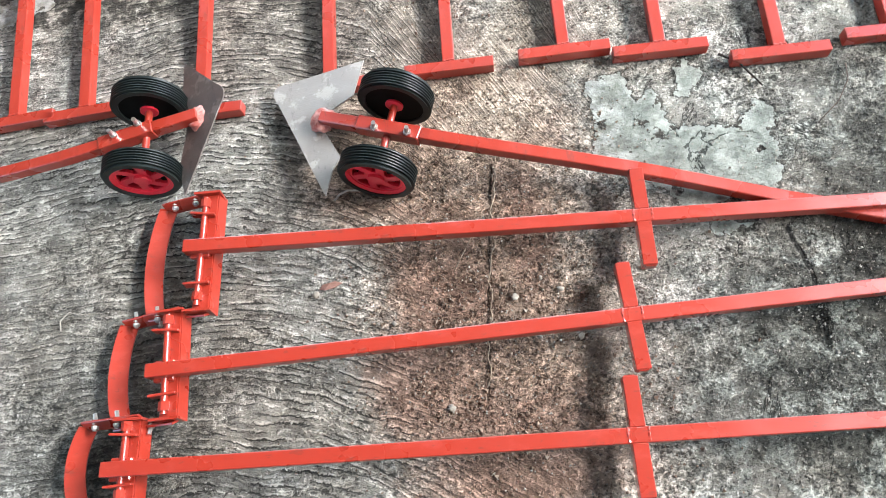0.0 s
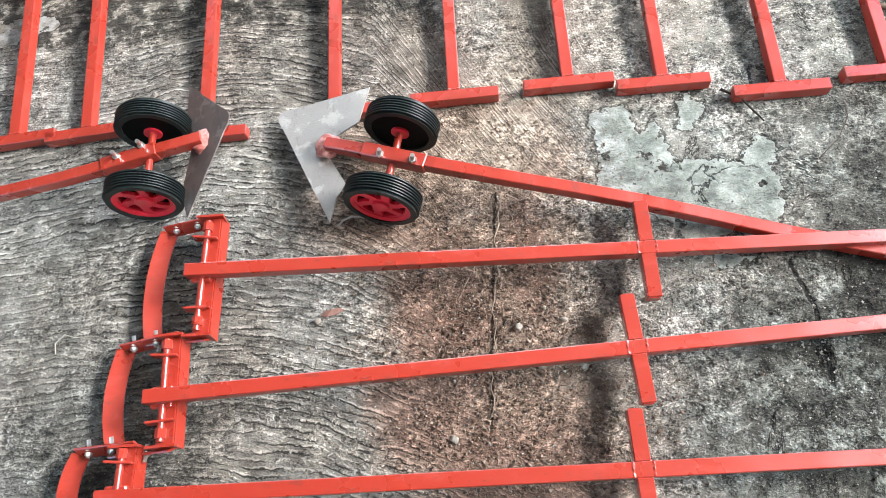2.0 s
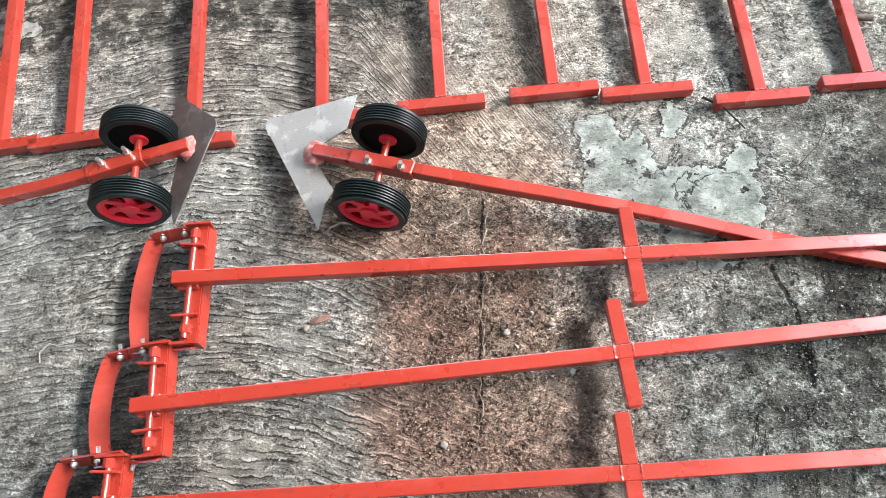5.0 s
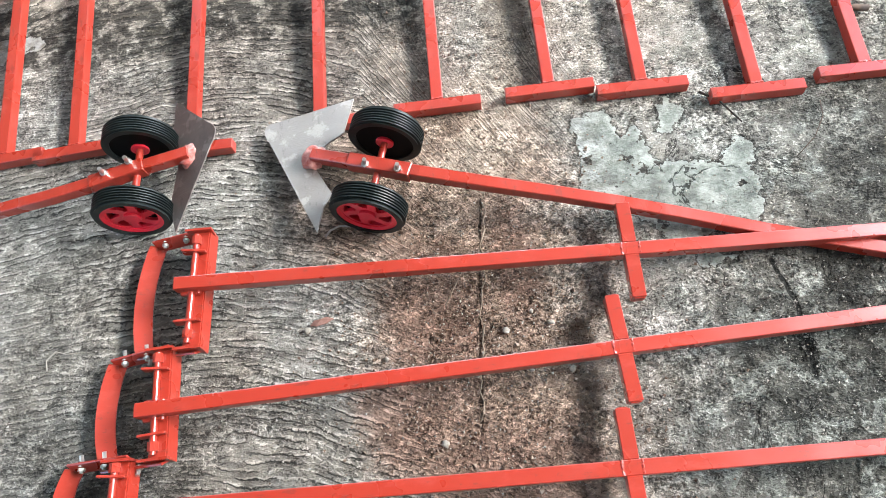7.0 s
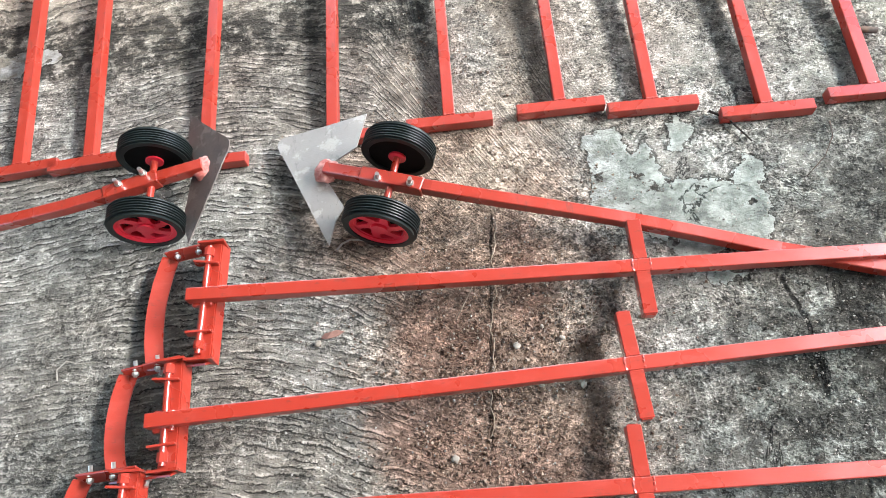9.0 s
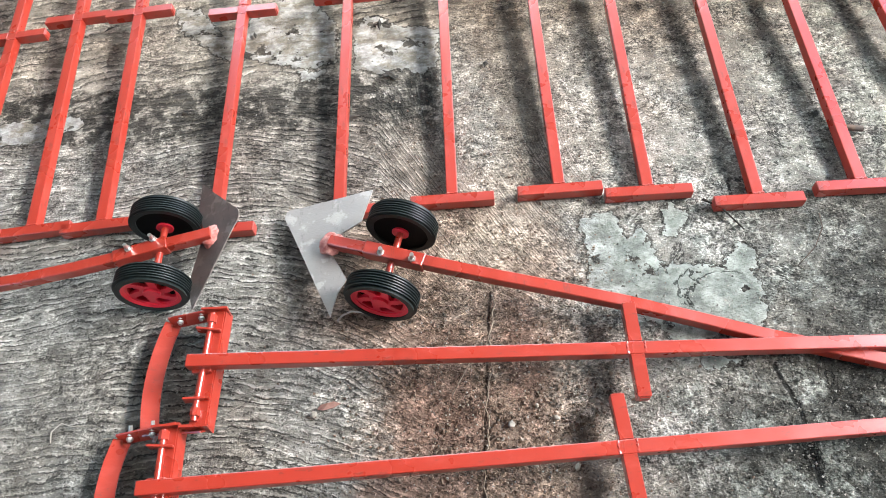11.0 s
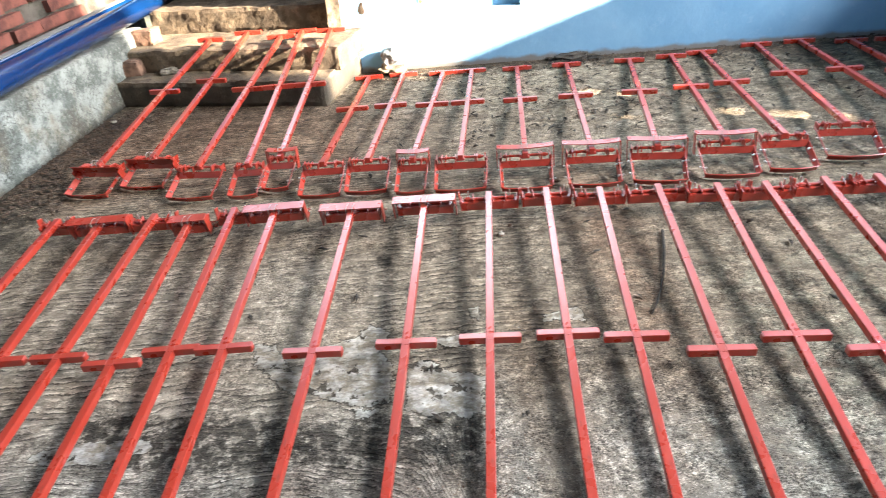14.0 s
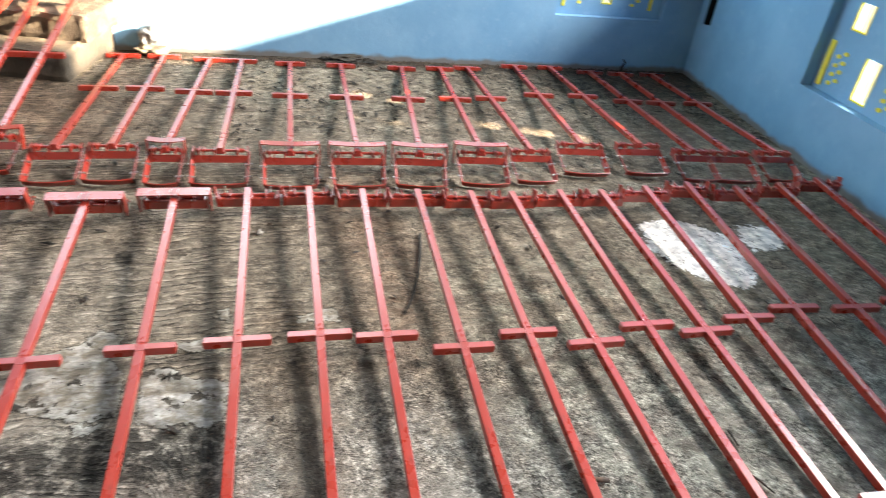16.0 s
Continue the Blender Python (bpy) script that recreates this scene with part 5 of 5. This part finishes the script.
def leaf_bits(name, label, areas, mat, seed, size):
    """Curled scraps of dry leaf: (cx, cy, rx, ry, how many) each."""
    bm = bmesh.new()
    r = random.Random(seed)
    for cx, cy, rx, ry, n in areas:
        for _ in range(n):
            q = Vector((cx + r.uniform(-rx, rx), cy + r.uniform(-ry, ry), 0.002))
            ln, wd = r.uniform(0.4, 1.0) * size, r.uniform(0.12, 0.35) * size
            e = Euler((r.uniform(-0.4, 0.4), r.uniform(-0.4, 0.4), r.uniform(0, 6.3))).to_matrix()
            pts = [(-ln / 2, 0, 0), (0, -wd / 2, 0.25 * wd), (ln / 2, 0, 0.05 * ln), (0, wd / 2, 0.3 * wd), (0, 0, 0.5 * wd)]
            vs = [bm.verts.new(q + e @ Vector(p)) for p in pts]
            for f in ((0, 1, 4), (1, 2, 4), (2, 3, 4), (3, 0, 4)):
                bm.faces.new([vs[i] for i in f])
    return tagged(new(name, mesh_of(bm, name, mat)), label, "leaf litter", kind="stuff")


leaf_bits("leaf_litter", "dark dry leaf scraps swept against the walls",
          [(-1.88, 3.35, 0.11, 0.28, 320), (-1.96, 2.80, 0.10, 0.35, 200), (-1.72, 3.62, 0.14, 0.12, 160), (-1.95, 3.2, 0.13, 0.55, 150), (-1.86, 3.0, 0.16, 0.55, 260), (-2.0, 2.5, 0.10, 0.4, 60), (-1.70, 3.74, 0.18, 0.06, 50), (-1.30, 3.63, 0.2, 0.06, 40), (-0.90, 3.51, 0.2, 0.06, 40), (1.2, 3.83, 1.6, 0.09, 620), (2.70, 3.52, 0.30, 0.20, 380), (2.80, 2.9, 0.08, 0.5, 70),
           (1.6, 3.35, 1.2, 0.35, 110), (0.2, 2.9, 0.9, 0.5, 40), (0.4, 2.2, 1.2, 0.2, 40)], LEAF, 3, 0.045)

leaf_bits("leaf_scraps", "curled dark leaf scraps scattered on the floor", [(1.5, 3.30, 1.4, 0.50, 560), (2.2, 3.55, 0.7, 0.20, 160), (-0.4, 2.9, 0.9, 0.6, 50), (0.6, 2.25, 1.6, 0.25, 60), (0.6, 1.5, 1.6, 0.5, 30)], DARK, 6, 0.06)


def twig(name, label, points, r, mat, taper=0.5):
    return tagged(new(name, mesh_of(tube_along(points, r, 6, taper), name, mat, True)), label, "twig", "twigs and straws on the floor")


twig("root_strand", "pale root strand lying in a crack of the floor",
     [(0.068 + 0.003 * math.sin(k * 0.9) + 0.003 * math.sin(k * 2.3) - 0.071 * u, 0.545 - 0.372 * u, 0.0012 + 0.0016 * math.sin(k * 1.7)) for k, u in ((k, k / 24) for k in range(25))], 0.0013, ROOT, 0.7)
twig("straw", "thin pale straw on the floor", [(-0.028, 0.371, 0.004), (-0.005, 0.403, 0.006), (0.015, 0.433, 0.005)], 0.0011, ROOT)
twig("straw", "thin dark bent straw on the floor", [(0.699, 0.623, 0.004), (0.690, 0.590, 0.007), (0.662, 0.553, 0.006), (0.618, 0.521, 0.004)], 0.0013, LEAF)
twig("wire_scrap", "thin pale bent wire lying under a wheel", [(-0.219, 0.540, 0.004), (-0.207, 0.546, 0.012), (-0.191, 0.550, 0.014), (-0.169, 0.546, 0.012), (-0.151, 0.539, 0.004)], 0.0022, ZINC, 0.8)
twig("twig", "short dark twig beside a grip", [(0.500, 0.690, 0.005), (0.527, 0.662, 0.008), (0.553, 0.610, 0.005)], 0.0028, DARK)
twig("twig", "stub of brown stick on the floor", [(0.800, 0.812, 0.008), (0.830, 0.808, 0.009), (0.858, 0.800, 0.008)], 0.007, LEAF, 0.9)
twig("twig", "long dark curved stick on the floor", [(0.708, 1.902, 0.004), (0.673, 1.769, 0.004), (0.638, 1.664, 0.004), (0.599, 1.569, 0.004), (0.572, 1.513, 0.004), (0.544, 1.470, 0.003)], 0.0055, DARK, 0.5)
twig("twig", "thin black splinter on the floor", [(1.201, 0.752, 0.004), (1.218, 0.726, 0.004), (1.230, 0.686, 0.004)], 0.0035, DARK)
twig("twig", "thin black splinter on the floor", [(1.503, 0.975, 0.004), (1.525, 0.962, 0.004)], 0.0045, DARK)
twig("twig", "thin black splinter on the floor", [(1.244, 0.875, 0.004), (1.237, 0.825, 0.004)], 0.0035, DARK)
twig("string_scrap", "curl of white string on the floor", [(-0.722, 0.386, 0.003), (-0.724, 0.405, 0.004), (-0.708, 0.418, 0.004), (-0.690, 0.410, 0.003), (-0.668, 0.408, 0.003)], 0.0012, PEBBLE, 0.8)
twig("plant_stub", "dark withered plant stub at the wall foot", [(2.565, 3.715, 0.0), (2.560, 3.712, 0.03), (2.572, 3.705, 0.065), (2.550, 3.700, 0.085)], 0.012, DARK, 0.4)

bm = bmesh.new()
outline = [(-0.018, 0.0), (-0.010, 0.006), (0.004, 0.005), (0.012, 0.007), (0.024, 0.001), (0.010, -0.005), (-0.008, -0.005)]
vs = [bm.verts.new((px, py, 0.003 + 0.003 * math.cos(px * 160))) for px, py in outline]
f = bm.faces.new(vs)
g = bmesh.ops.extrude_face_region(bm, geom=[f])
bmesh.ops.translate(bm, verts=[v for v in g["geom"] if isinstance(v, bmesh.types.BMVert)], vec=(0, 0, 0.0012))
bmesh.ops.recalc_face_normals(bm, faces=bm.faces)
lf = new("dead_leaf", mesh_of(bm, "dead_leaf", plain("brown_leaf", (0.17, 0.085, 0.065), (0.24, 0.13, 0.10), 60, 0.8, 0.001)))
lf.matrix_world = Matrix.Translation((-0.242, 0.382, 0.0)) @ pose(0, 0, 0, 0, 0, 6)
tagged(lf, "small curled brown leaf beside a pebble", "leaf")

bank = lump("earth_bank", (-0.300, 3.995), 0.100, 31, RUBBLE, 0.24, 0.6, 4)
tagged(bank, "small heap of brown earth at the wall foot", "earth heap", kind="stuff")
bag = lump("plastic_bag", (-0.303, 3.985, 0.042), 0.046, 24, POLY, 1.10, 0.40, 4)
tagged(bag, "crumpled grey plastic bag on earth against the sunlit wall", "bag")
heap = lump("leaf_mould", (0.80, 3.93), 0.09, 25, DARK, 0.16, 0.6, 4)
tagged(heap, "dark mould of rotted leaves at the wall foot", "leaf mould", kind="stuff")
leaf_bits("leaf_mould_scraps", "dark leaf scraps on the rotted mould", [(0.80, 3.90, 0.15, 0.07, 240)], DARK, 8, 0.07)
